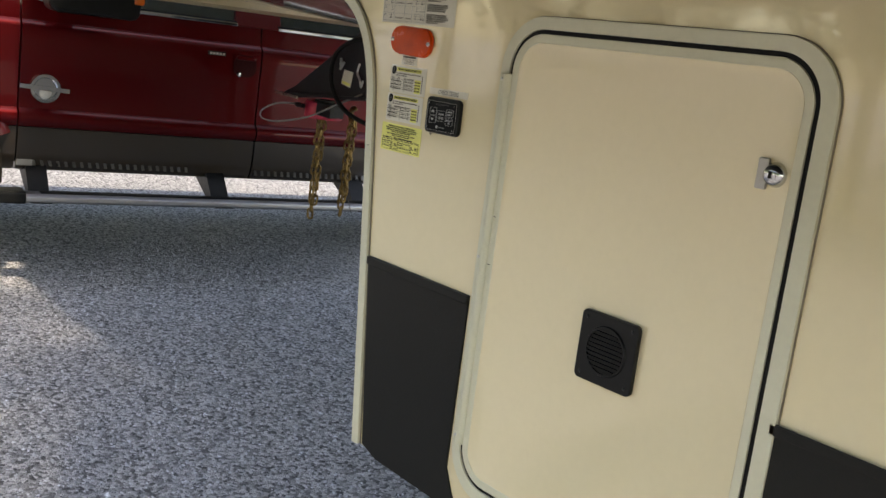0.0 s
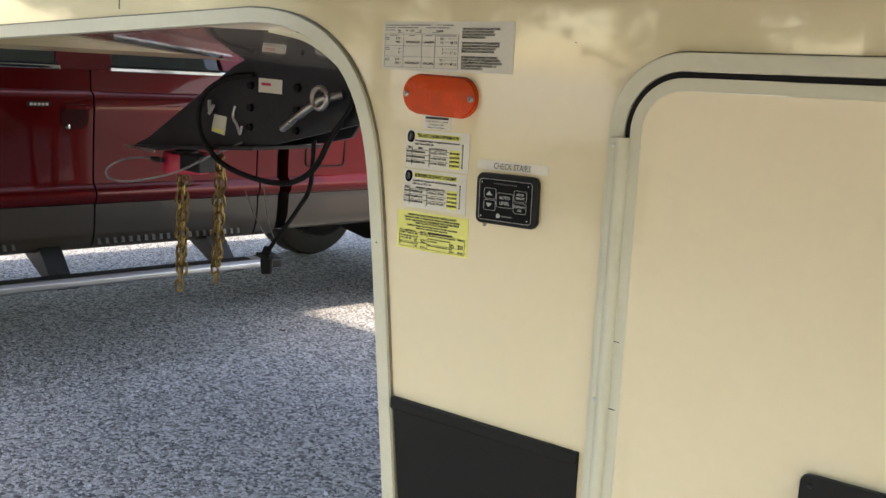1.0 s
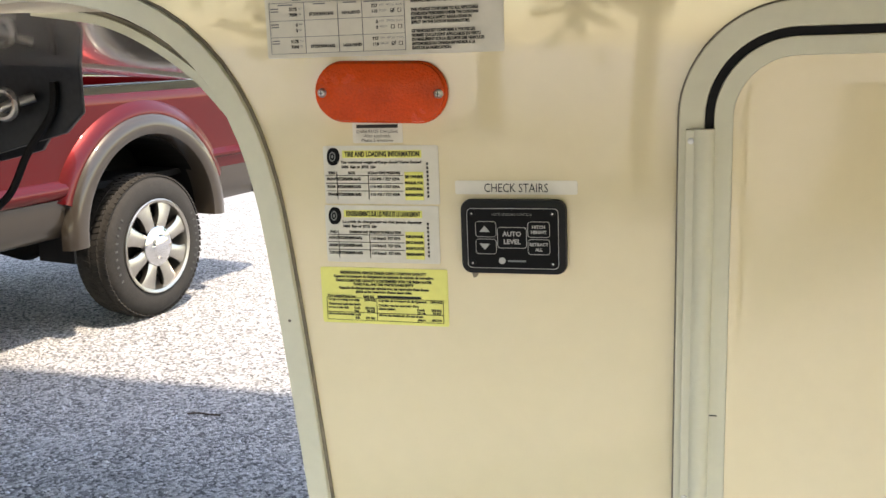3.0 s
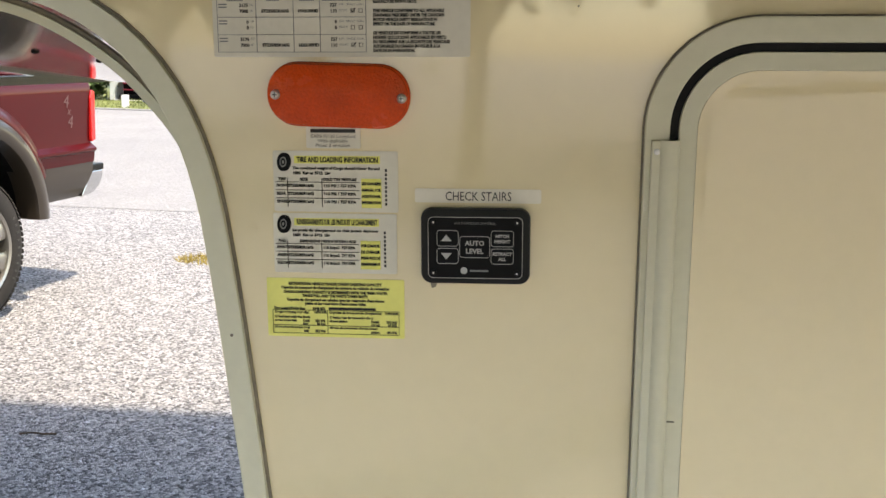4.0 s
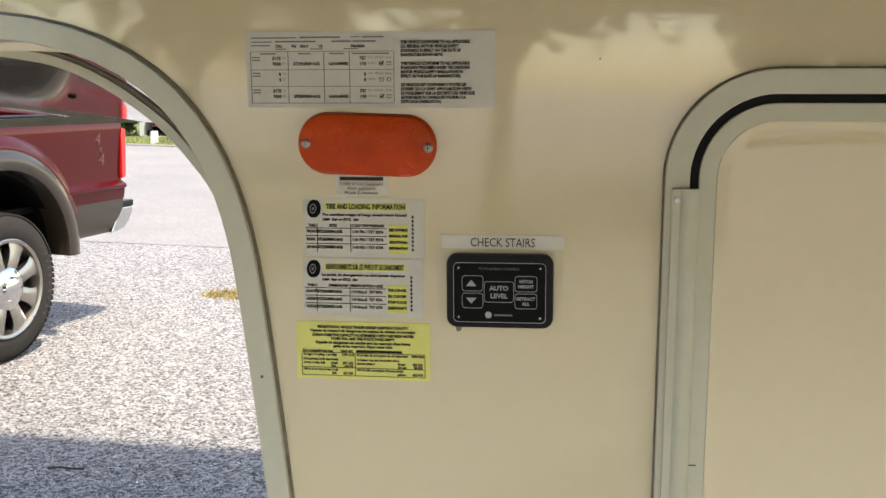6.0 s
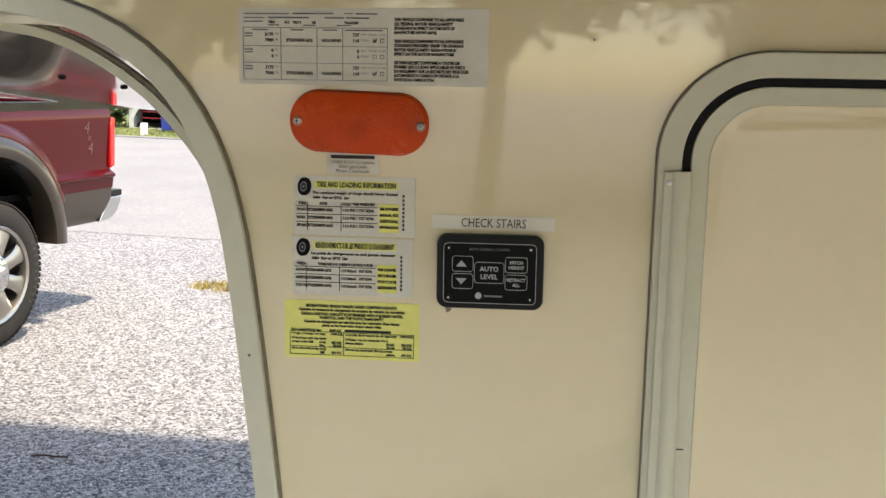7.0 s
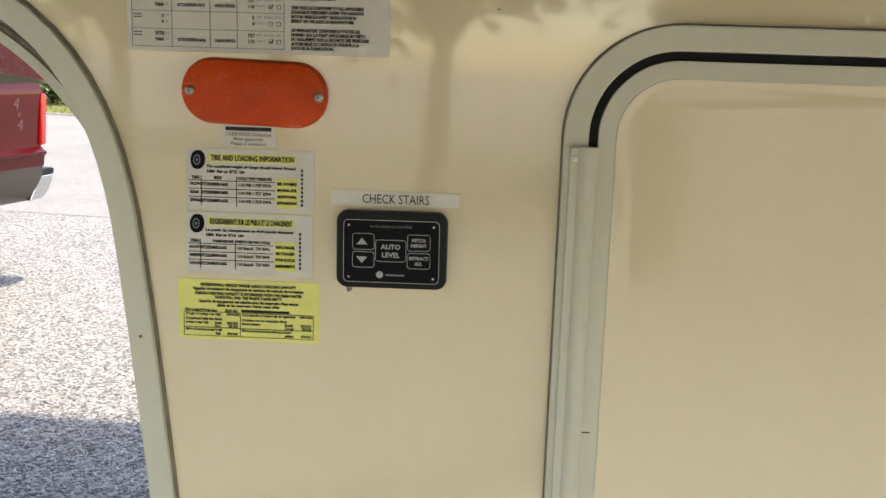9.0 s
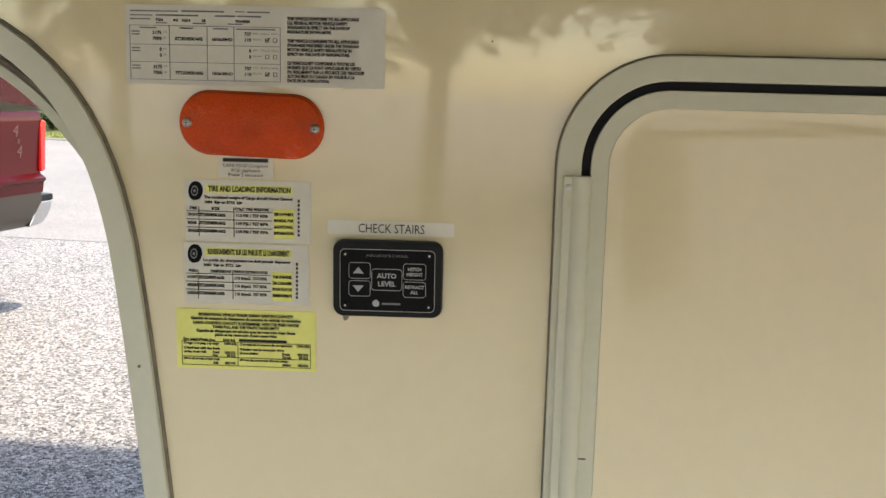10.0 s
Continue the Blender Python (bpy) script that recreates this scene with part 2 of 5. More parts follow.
def lathe(profile, seg=32, axis="y", center=(0, 0, 0), bm=None, closed=False):
    """Turns (radius, along) points round the axis."""
    bm = bm or bmesh.new()
    c = Vector(center)
    rings = []
    for r, d in profile:
        row = []
        for k in range(seg):
            a = 2 * math.pi * k / seg
            p = {"y": (r * math.cos(a), d, r * math.sin(a)), "x": (d, r * math.cos(a), r * math.sin(a)), "z": (r * math.cos(a), r * math.sin(a), d)}[axis]
            row.append(bm.verts.new(c + Vector(p)))
        rings.append(row)
    pairs = list(zip(rings, rings[1:])) + ([(rings[-1], rings[0])] if closed else [])
    for p, q in pairs:
        for k in range(seg):
            j = (k + 1) % seg
            bm.faces.new((p[k], p[j], q[j], q[k]))
    if not closed:
        for row, (r, d) in ((rings[0], profile[0]), (rings[-1], profile[-1])):
            if r > 1e-4:
                bm.faces.new(row)
    bmesh.ops.remove_doubles(bm, verts=bm.verts[:], dist=1e-6)
    return bm


def bezier(a, b, c, d, n):
    return [tuple((1 - t) ** 3 * a[k] + 3 * t * (1 - t) ** 2 * b[k] + 3 * t * t * (1 - t) * c[k] + t ** 3 * d[k] for k in range(len(a))) for t in [i / n for i in range(n + 1)]]


def spline(points, n=8):
    """A smooth line through a few points."""
    p = [Vector(q) for q in points]
    out = []
    for i in range(len(p) - 1):
        a, b, c, d = p[max(i - 1, 0)], p[i], p[i + 1], p[min(i + 2, len(p) - 1)]
        for k in range(n):
            t = k / n
            out.append(0.5 * ((2 * b) + (c - a) * t + (2 * a - 5 * b + 4 * c - d) * t * t + (3 * b - a - 3 * c + d) * t ** 3))
    return out + [p[-1]]


def words(text, x, z, height, material, parent, y=-0.0, width=0.0, align="LEFT", name="lettering", bold=0.0, turn=None):
    """Flat lettering that faces -y. height: of the capitals; width: squeezes the line to this length."""
    cu = bpy.data.curves.new("letters", "FONT")
    cu.body, cu.size, cu.align_x, cu.offset = text, height / 0.69, align, bold
    cu.resolution_u = 2
    ob = bpy.data.objects.new("letters", cu)
    scene.collection.objects.link(ob)
    bpy.context.view_layer.update()
    me = bpy.data.meshes.new_from_object(ob.evaluated_get(bpy.context.evaluated_depsgraph_get()))
    bpy.data.objects.remove(ob)
    bpy.data.curves.remove(cu)
    sx = 1.0
    if width and me.vertices:
        xs = [v.co.x for v in me.vertices]
        sx = width / max(1e-6, max(xs) - min(xs))
    m = Matrix.Translation((x, y, z)) @ (turn or Matrix()) @ pose(0, 0, 0, 90) @ Matrix.Diagonal((sx, 1, 1, 1))
    me.transform(m)
    me.materials.clear()
    me.materials.append(material)
    o = new(name, me)
    o.parent = parent
    if len(text) > 7:
        o["kind"] = "stuff"
    return o


def thing(name, label, category, group="", kind="", at=None):
    ob = new(name)
    if at is not None:
        ob.matrix_world = at
    return tagged(ob, label, category, group, kind)


# ---- ground ----
def sheet(name, x0, x1, y0, y1, z, material, nx, ny, label, category, rough=0.0):
    xs = [x0 + (x1 - x0) * i / nx for i in range(nx + 1)]
    ys = [y0 + (y1 - y0) * i / ny for i in range(ny + 1)]
    vs = [(x, y, z + (rough * noise.noise(Vector((x * 0.8, y * 0.8, 3))) if rough else 0)) for y in ys for x in xs]
    fs = [(j * (nx + 1) + i, j * (nx + 1) + i + 1, (j + 1) * (nx + 1) + i + 1, (j + 1) * (nx + 1) + i) for j in range(ny) for i in range(nx)]
    me = bpy.data.meshes.new(name)
    me.from_pydata(vs, [], fs)
    me.materials.append(material)
    return tagged(new(name, me), label, category, kind="structure")


sheet("ground", -400, 400, -400, 400, 0, GRAVEL, 40, 40, "grey crushed gravel ground of the yard", "ground")
sheet("road", -300, 300, 8.6, 23.0, 0.004, ROADM, 60, 6, "pale sun-bleached asphalt road beyond the yard", "road")


# ---- the trailer ----
TOP, NOSE, REAR, WIDE = 3.85, -3.15, 8.6, 2.44
trailer = thing("fifth_wheel_trailer", "cream fifth-wheel trailer with charcoal skirt parked on gravel", "trailer", at=pose(0, 0, 0))


def edge_line(n=14):
    """The cut-out of the side wall under the nose: along the belly, round the corner and down the front edge."""
    xs = [NOSE + 0.1 + (-0.42 - NOSE - 0.1) * i / 6 for i in range(6)]
    top = [(x, 1.772 + 0.07 * (x + 0.42)) for x in xs]
    return top + bezier((-0.42, 1.772), (-0.155, 1.779), (-0.088, 1.64), (-0.060, 1.50), n) + bezier((-0.060, 1.50), (-0.035, 1.36), (-0.012, 1.15), (0.062, 0.575), 8)[1:]


def offset_line(line, d):
    out = []
    for i, p in enumerate(line):
        a, b = Vector(line[max(i - 1, 0)]), Vector(line[min(i + 1, len(line) - 1)])
        t = (b - a).normalized()
        w = d(i / (len(line) - 1)) if callable(d) else d
        out.append((p[0] + t.y * w, p[1] - t.x * w))
    return out


EDGE = edge_line()
INNER = offset_line(EDGE, lambda u: 0.033 - 0.0075 * min(1, u * 4))
DOOR_OUT = round_rect(0.4015, 1.192, 0.625, 1.730, 0.117, 14)
wall_line = EDGE + [(REAR, 0.56), (REAR, TOP), (NOSE + 0.30, TOP), (NOSE + 0.06, 3.5), (NOSE, 2.6)]
hole = round_rect(0.415, 1.178, 0.639, 1.716, 0.104, 14)
part("side_wall", prism(wall_line, 0.0, 0.05, holes=[hole]), CREAM, trailer, "glossy cream fibreglass side wall")
part("far_side_wall", prism(wall_line, WIDE - 0.05, WIDE), CREAM, trailer)
# nose, roof and rear
cap = [(NOSE + 0.1, 1.62), (NOSE, 2.6), (NOSE + 0.06, 3.5), (NOSE + 0.30, TOP), (NOSE + 0.40, TOP), (NOSE + 0.14, 3.45), (NOSE + 0.08, 2.6), (NOSE + 0.16, 1.64)]
part("nose_cap", prism(cap, 0.052, WIDE - 0.052), CREAM, trailer)
part("roof", box(NOSE + 0.30, REAR, 0.0, WIDE, TOP, TOP + 0.05), TRIM, trailer)
part("rear_wall", box(REAR, REAR + 0.05, 0, WIDE, 0.56, TOP), CREAM, trailer)
part("floor_pan", box(0.2, REAR, 0.05, WIDE - 0.05, 0.58, 0.64), UNDER, trailer)


# belly under the nose: it sinks towards the far side, and turns down into the front bulkhead
def belly_z(x, y):
    return 1.738 - y * (0.100 + 0.016 * min(x, -0.86))


bm = bmesh.new()
rows = []
for j in range(13):
    y = 0.052 + (WIDE - 0.104) * j / 12
    row = []
    for i in range(25):
        x = NOSE + 0.15 + (-0.33 - NOSE - 0.15) * i / 24
        row.append((x, y, belly_z(x, y)))
    z0 = belly_z(-0.33, y)
    row += [(p[0], y, p[1]) for p in bezier((-0.33, z0), (-0.13, z0), (-0.07, z0 - 0.12), (-0.05, z0 - 0.26), 10)[1:]]
    row += [(0.0, y, 1.0), (0.06, y, 0.6)]
    rows.append([bm.verts.new(p) for p in row])
for p, q in zip(rows, rows[1:]):
    for i in range(len(p) - 1):
        bm.faces.new((p[i], p[i + 1], q[i + 1], q[i]))
r = bmesh.ops.extrude_face_region(bm, geom=bm.faces[:])
bmesh.ops.translate(bm, vec=(0.03, 0, 0.03), verts=[g for g in r["geom"] if isinstance(g, bmesh.types.BMVert)])
part("belly_panel", bm, BELLY, trailer, "glossy beige panel under the nose, mirroring the truck", smooth=True)


for x, y in ((-0.711, 0.855), (-0.676, 1.074)):
    part("belly_screw", lathe([(0.0, -0.006), (0.008, -0.004), (0.011, 0.004)], 4, "z", (x, y, belly_z(x, y))), UNDER, trailer, "dark screw head")


def ribbon(line_a, line_b, a, b):
    bm = bmesh.new()
    rows = [[bm.verts.new((p[0], d, p[1])) for p in loop] for loop, d in ((line_a, a), (line_a, b), (line_b, b), (line_b, a))]
    n = len(line_a)
    for k in range(4):
        p, q = rows[k], rows[(k + 1) % 4]
        for i in range(n - 1):
            bm.faces.new((p[i], p[i + 1], q[i + 1], q[i]))
    bm.faces.new([row[0] for row in rows])
    bm.faces.new([row[-1] for row in rows])
    return bm


edge_trim = part("edge_trim", ribbon(offset_line(EDGE, -0.002), INNER, -0.010, 0.022), TRIM, trailer, "ivory extrusion round the wall's cut-out", bevel=0.0015)
part("sealant_line", ribbon(offset_line(EDGE, -0.0055), offset_line(EDGE, -0.0018), -0.003, 0.01), TRIM_DARK, edge_trim, "dirty sealant line")
LIP = [(p[0], p[2]) for p in spline([(-0.43, 0, 1.730), (-0.366, 0, 1.7225), (-0.331, 0, 1.717), (-0.297, 0, 1.706), (-0.263, 0, 1.690), (-0.2295, 0, 1.670), (-0.196, 0, 1.645), (-0.163, 0, 1.611), (-0.136, 0, 1.577), (-0.11, 0, 1.53)], 4)]
inner_lip = part("inner_lip", ribbon(LIP, offset_line(LIP, -0.0115), 0.056, 0.066), TRIM, trailer, "ivory inner lip under the corner")
part("lip_back_strip", ribbon(offset_line(LIP, -0.0117), offset_line(LIP, -0.0165), 0.060, 0.074), TRIM_DARK, inner_lip, "thin brown strip behind the lip")
far_line = [(p[0], p[1] - 0.17) for p in EDGE]
part("far_edge_trim", ribbon(far_line, offset_line(far_line, -0.03), WIDE - 0.05, WIDE + 0.01), TRIM, trailer)

# skirt
SKL = [(0.0045, 1.088), (0.400, 1.088), (0.400, 0.66), (0.43, 0.60), (0.47, 0.562), (0.13, 0.568), (0.066, 0.588)]
trailer_skirt = part("front_skirt", prism(SKL, -0.006, 0.002), SKIRT, trailer, "charcoal plastic skirt panel", bevel=0.002)
part("skirt_lip", box(0.0045, 0.400, -0.011, -0.005, 1.066, 1.088), SKIRT, trailer_skirt, bevel=0.003)
skirt = part("rear_skirt", prism([(1.192, 1.085), (REAR, 1.085), (REAR, 0.562), (1.11, 0.562), (1.16, 0.60), (1.192, 0.66)], -0.006, 0.002), SKIRT, trailer, "charcoal plastic skirt panel", bevel=0.002)
part("skirt_lip", box(1.192, REAR, -0.011, -0.005, 1.066, 1.088), SKIRT, skirt, bevel=0.003)
for o, lean in ((trailer_skirt, -1.2), (skirt, -0.9)):
    o.matrix_local = pose(0.0045, 0, 1.080, 0, lean, 0) @ pose(-0.0045, 0, -1.088)
# upper joint of the nose cap
part("panel_seam", box(-0.859, -0.856, -0.0015, 0.004, 1.762, TOP), TRIM_DARK, trailer)
part("panel_seam", box(0.30, 9 - 0.5, -0.004, 0.003, 1.842, 1.847), TRIM_DARK, trailer)

# ---- the luggage door ----
door = part("baggage_door", ring_plate(DOOR_OUT, round_rect(0.4275, 1.160, 0.655, 1.7035, 0.0905, 14), -0.011, 0.02), TRIM, trailer, "closed cream luggage door with rounded corners", bevel=0.0015)
part("outer_sealant", ring_plate(round_rect(0.3995, 1.194, 0.623, 1.732, 0.119, 14), round_rect(0.4017, 1.1918, 0.6252, 1.7298, 0.1168, 14), -0.004, 0.01), TRIM_DARK, door, "thin dark sealant line")
part("weather_seal", ring_plate(round_rect(0.428, 1.1595, 0.6555, 1.703, 0.090, 14), round_rect(0.4368, 1.1492, 0.6643, 1.6942, 0.0812, 14), -0.006, 0.01), RUBBER, door, "black rubber seal")
part("door_frame", ring_plate(round_rect(0.4371, 1.1489, 0.6646, 1.6939, 0.0809, 14), round_rect(0.456, 1.1315, 0.6835, 1.675, 0.062, 14), -0.0105, 0.012), TRIM, door, bevel=0.0012)
bm = prism(round_rect(0.4562, 1.1313, 0.6837, 1.6748, 0.0618, 14), -0.0103, 0.03)
front = [f for f in bm.faces if len(f.verts) > 8 and f.calc_center_median().y < 0]
bmesh.ops.inset_region(bm, faces=front, thickness=0.012, depth=0.0)
bmesh.ops.translate(bm, vec=(0, 0.0035, 0), verts=list({v for f in front for v in f.verts}))
part("door_panel", bm, DOORM, door, "smooth cream door skin", smooth=True)
# hinge along the left edge
hb = lathe([(0.0, 0.742), (0.0118, 0.742), (0.0118, 1.602), (0.0, 1.602)], 18, "z", (0.4270, -0.0090, 0))
hinge = part("hinge", hb, TRIM, door, "ivory piano hinge cover", smooth=True)
part("hinge_leaf", box(0.4085, 0.428, -0.0160, -0.010, 0.742, 1.602), TRIM, hinge, bevel=0.0015)
for z in (1.590, 1.19, 0.76):
    part("screw", lathe([(0.0, -0.0185), (0.003, -0.018), (0.0035, -0.0160)], 10, "y", (0.4140, 0, z)), SCREW, hinge)
for z, w in ((1.287, 0.010), (1.178, 0.012)):
    part("hinge_mark", box(0.4370, 0.4370 + w, -0.0112, -0.0102, z, z + 0.0012), INK, hinge)
# the trailer stands nose-low, so the door leans with it
door.matrix_local = pose(0.430, 0, 1.602, 0, -1.4, 0) @ pose(-0.430, 0, -1.602)
# vent
vent = part("vent", prism(round_rect(0.742, 0.887, 1.0185, 1.1635, 0.012, 4), -0.020, -0.008), PLASTIC, door, "square black plastic vent with round louvres", bevel=0.003)
part("vent_rim", lathe([(0.046, -0.0205), (0.046, -0.024), (0.050, -0.024), (0.052, -0.0205)], 32, "y", (0.8145, 0, 1.091), closed=True), PLASTIC, vent, smooth=True)
for k in range(9):
    dz = -0.036 + 0.009 * k
    h = math.sqrt(0.045 ** 2 - dz ** 2)
    part("louvre", box(0.8145 - h, 0.8145 + h, -0.0245, -0.0195, 1.091 + dz - 0.0025, 1.091 + dz + 0.0015), RUBBER, vent)
for sx in (-1, 1):
    for sz in (-1, 1):
        part("screw", lathe([(0.0, -0.0225), (0.003, -0.022), (0.004, -0.020)], 10, "y", (0.8145 + 0.058 * sx, 0, 1.091 + 0.058 * sz)), STEEL, vent)
# latch
latch = part("latch", lathe([(0.0, -0.026), (0.012, -0.025), (0.0175, -0.020), (0.021, -0.012), (0.022, -0.008)], 24, "y", (1.102, 0, 1.498)), CHROME, door, "round chrome thumb latch", smooth=True)
part("latch_plate", prism(round_rect(1.070, 1.090, 1.470, 1.524, 0.003, 3), -0.016, -0.008), ALU, latch, bevel=0.002)
part("keyhole", box(1.099, 1.105, -0.0268, -0.0255, 1.492, 1.504), RUBBER, latch)

# ---- marker light ----
lamp = part("marker_light", prism(round_rect(-0.0085, 0.1495, 1.6025, 1.6725, 0.0345, 12), -0.006, 0.0), AMBER, trailer, "amber oblong marker light with two screws", bevel=0.003)
part("lens", prism(round_rect(-0.0065, 0.1475, 1.6045, 1.6705, 0.0325, 12), -0.013, -0.006), AMBER, lamp, "moulded amber lens", bevel=0.005, smooth=True)
for x in (0.003, 0.141):
    s = part("screw", lathe([(0.0, -0.0172), (0.003, -0.0168), (0.0052, -0.0145), (0.0055, -0.012)], 16, "y", (x, 0, 1.6365)), SCREW, lamp, smooth=True)
    part("screw_slot", box(x - 0.0028, x + 0.0028, -0.0176, -0.0165, 1.6360, 1.6370), INK, lamp)
    part("screw_slot", box(x - 0.0005, x + 0.0005, -0.0176, -0.0165, 1.6337, 1.6393), INK, lamp)


# ---- labels ----
def label_plate(name, x0, x1, z0, z1, material, label, tilt=0.0, thick=0.0006):
    """A sticker with its origin at its upper left corner; x runs right, z up, y out of the wall is minus."""
    ob = part(name, prism(round_rect(0, x1 - x0, z0 - z1, 0, 0.002, 3), -thick, 0.0), material, trailer, label)
    ob.matrix_local = pose(x0, -0.0004, z1, 0, tilt, 0)
    return ob


def line_of(lab, text, x, z, h, w=0.0, material=None, align="LEFT", bold=0.0):
    return words(text, x, -z - h, h, material or PRINTINK, lab, -0.0016, w, align, "printed_line", bold)


def bar(lab, x, z, w, h, material=None, name="printed_bar", y=-0.0009):
    return part(name, box(x, x + w, y - 0.0003, y + 0.0003, -z - h, -z), material or PRINTINK, lab)


ST = -1.6
lab = label_plate("compliance_label", -0.070, 0.2105, 1.6745, 1.7585, LABELM, "white compliance sticker with a printed table", ST)
for x, z, w, h in ((0.006, 0.006, 0.052, 0.0018), (0.062, 0.0055, 0.046, 0.0022), (0.006, 0.0105, 0.024, 0.0016), (0.034, 0.010, 0.046, 0.0022), (0.098, 0.010, 0.022, 0.0022), (0.006, 0.0145, 0.022, 0.0016),
                   (0.120, 0.0055, 0.010, 0.0014), (0.133, 0.0055, 0.024, 0.002), (0.122, 0.010, 0.026, 0.0022), (0.034, 0.0185, 0.012, 0.0014), (0.074, 0.0185, 0.014, 0.0014), (0.112, 0.0185, 0.016, 0.0014)):
    bar(lab, x, z, w, h * 0.75, GREYINK)
for text, x, z in (("7354", 0.034, 0.0145), ("KG", 0.053, 0.0145), ("16213", 0.062, 0.0145), ("LB", 0.084, 0.0145), ("TRA/REM", 0.120, 0.0148)):
    line_of(lab, text, x, z, 0.0027, bold=0.0002)
tx0, tx1, tz0, tz1 = 0.005, 0.168, 0.0215, 0.0785
for z in (tz0, 0.0415, 0.0600, tz1):
    bar(lab, tx0, z, tx1 - tx0, 0.0005, GREYINK)
for x in (tx0, 0.048, 0.089, 0.118, tx1):
    bar(lab, x, tz0, 0.0005, tz1 - tz0, GREYINK, y=-0.0010)
for x, w in ((0.016, 0.018), (0.06, 0.014), (0.096, 0.016), (0.121, 0.042)):
    bar(lab, x, 0.0235, w, 0.0013, GREYINK)
for k, (kg, lb, kpa, psi, mark) in enumerate((("3175", "7000", "737", "110", True), ("0", "0", "0", "0", False), ("3175", "7000", "737", "110", True))):
    z = (0.0275, 0.0450, 0.0635)[k]
    bar(lab, 0.007, z, 0.009, 0.0013, GREYINK)
    bar(lab, 0.007, z + 0.003, 0.009, 0.0013, GREYINK)
    line_of(lab, kg, 0.040, z, 0.0034, align="RIGHT", bold=0.0002)
    line_of(lab, "KG", 0.0415, z, 0.0021, material=GREYINK)
    line_of(lab, lb, 0.040, z + 0.0062, 0.0034, align="RIGHT", bold=0.0002)
    line_of(lab, "LB", 0.0415, z + 0.0062, 0.0021, material=GREYINK)
    if mark:
        line_of(lab, "ST235/85R16/G", 0.0545, z + 0.0062, 0.0032, 0.030, bold=0.0002)
        line_of(lab, "16X6.00HD", 0.094, z + 0.0062, 0.0032, 0.022, bold=0.0002)
    line_of(lab, kpa, 0.137, z, 0.0034, align="RIGHT", bold=0.0002)
    line_of(lab, "KPA", 0.139, z, 0.0021, material=GREYINK)
    line_of(lab, "SINGLE", 0.147, z, 0.0021, material=GREYINK)
    line_of(lab, "DUAL", 0.1585, z, 0.0021, material=GREYINK)
    line_of(lab, psi, 0.137, z + 0.0062, 0.0034, align="RIGHT", bold=0.0002)
    line_of(lab, "PSI/LPC", 0.139, z + 0.0062, 0.0021, material=GREYINK)
    for x in (0.152, 0.1605):
        part("tick_box", ring_plate([(x, -z - 0.0098), (x + 0.0042, -z - 0.0098), (x + 0.0042, -z - 0.0056), (x, -z - 0.0056)], [(x + 0.0004, -z - 0.0094), (x + 0.0038, -z - 0.0094), (x + 0.0038, -z - 0.006), (x + 0.0004, -z - 0.006)], -0.0012, -0.0005), INK, lab)
    if mark:
        part("tick", sweep([(0.1527, -0.0013, -z - 0.0075), (0.1538, -0.0013, -z - 0.009), (0.157, -0.0013, -z - 0.0052)], 0.0005, 5), INK, lab)
block = ("THIS VEHICLE CONFORMS TO ALL APPLICABLE", "U.S. FEDERAL MOTOR VEHICLE SAFETY", "STANDARDS IN EFFECT ON THE DATE OF", "MANUFACTURE SHOWN ABOVE.", "",
         "THIS VEHICLE CONFORMS TO ALL APPLICABLE", "STANDARDS PRESCRIBED UNDER THE CANADIAN", "MOTOR VEHICLE SAFETY REGULATIONS IN", "EFFECT ON THE DATE OF MANUFACTURE.", "",
         "CE VEHICULE EST CONFORME A TOUTES LES", "NORMES QUI LUI SONT APPLICABLES EN VERTU", "DU REGLEMENT SUR LA SECURITE DES VEHICULES", "AUTOMOBILES DU CANADA EN VIGUEUR A LA", "DATE DE SA FABRICATION.")
for k, text in enumerate(block):
    if text:
        line_of(lab, text, 0.176, 0.0105 + 0.00465 * k, 0.0031, 0.00197 * len(text), bold=0.00026)

lab = label_plate("emission_label", 0.034, 0.0945, 1.5785, 1.6025, PAPER, "small white emission compliance sticker", ST)
bar(lab, 0.005, 0.0028, 0.050, 0.0040)
for k, text in enumerate(("CARB 93120 Compliant", "With applicable", "Phase 2 emission")):
    line_of(lab, text, 0.030, 0.0088 + 0.0050 * k, 0.0036, (0.050, 0.033, 0.038)[k], align="CENTER")


def tyre_icon(lab, x, z):
    """A tyre pictured at a slant: tread behind, side wall, and the rim's ring."""
    for r0, r1, dx, out, ink in ((0.0, 0.0088, 0.0022, -0.0009, INK), (0.0050, 0.0090, 0.0, -0.0012, INK), (0.0, 0.0050, 0.0, -0.0013, GREYINK), (0.0018, 0.0036, 0.0, -0.0015, INK)):
        o = part("tyre_picture", lathe([(r0, out), (r1, out), (r1, out + 0.0004), (r0, out + 0.0004)], 28, "y", (0, 0, 0), closed=True), ink, lab)
        o.matrix_local = pose(x + dx, 0, -z, 0, 6, 0) @ Matrix.Diagonal((0.78, 1, 1.16, 1))


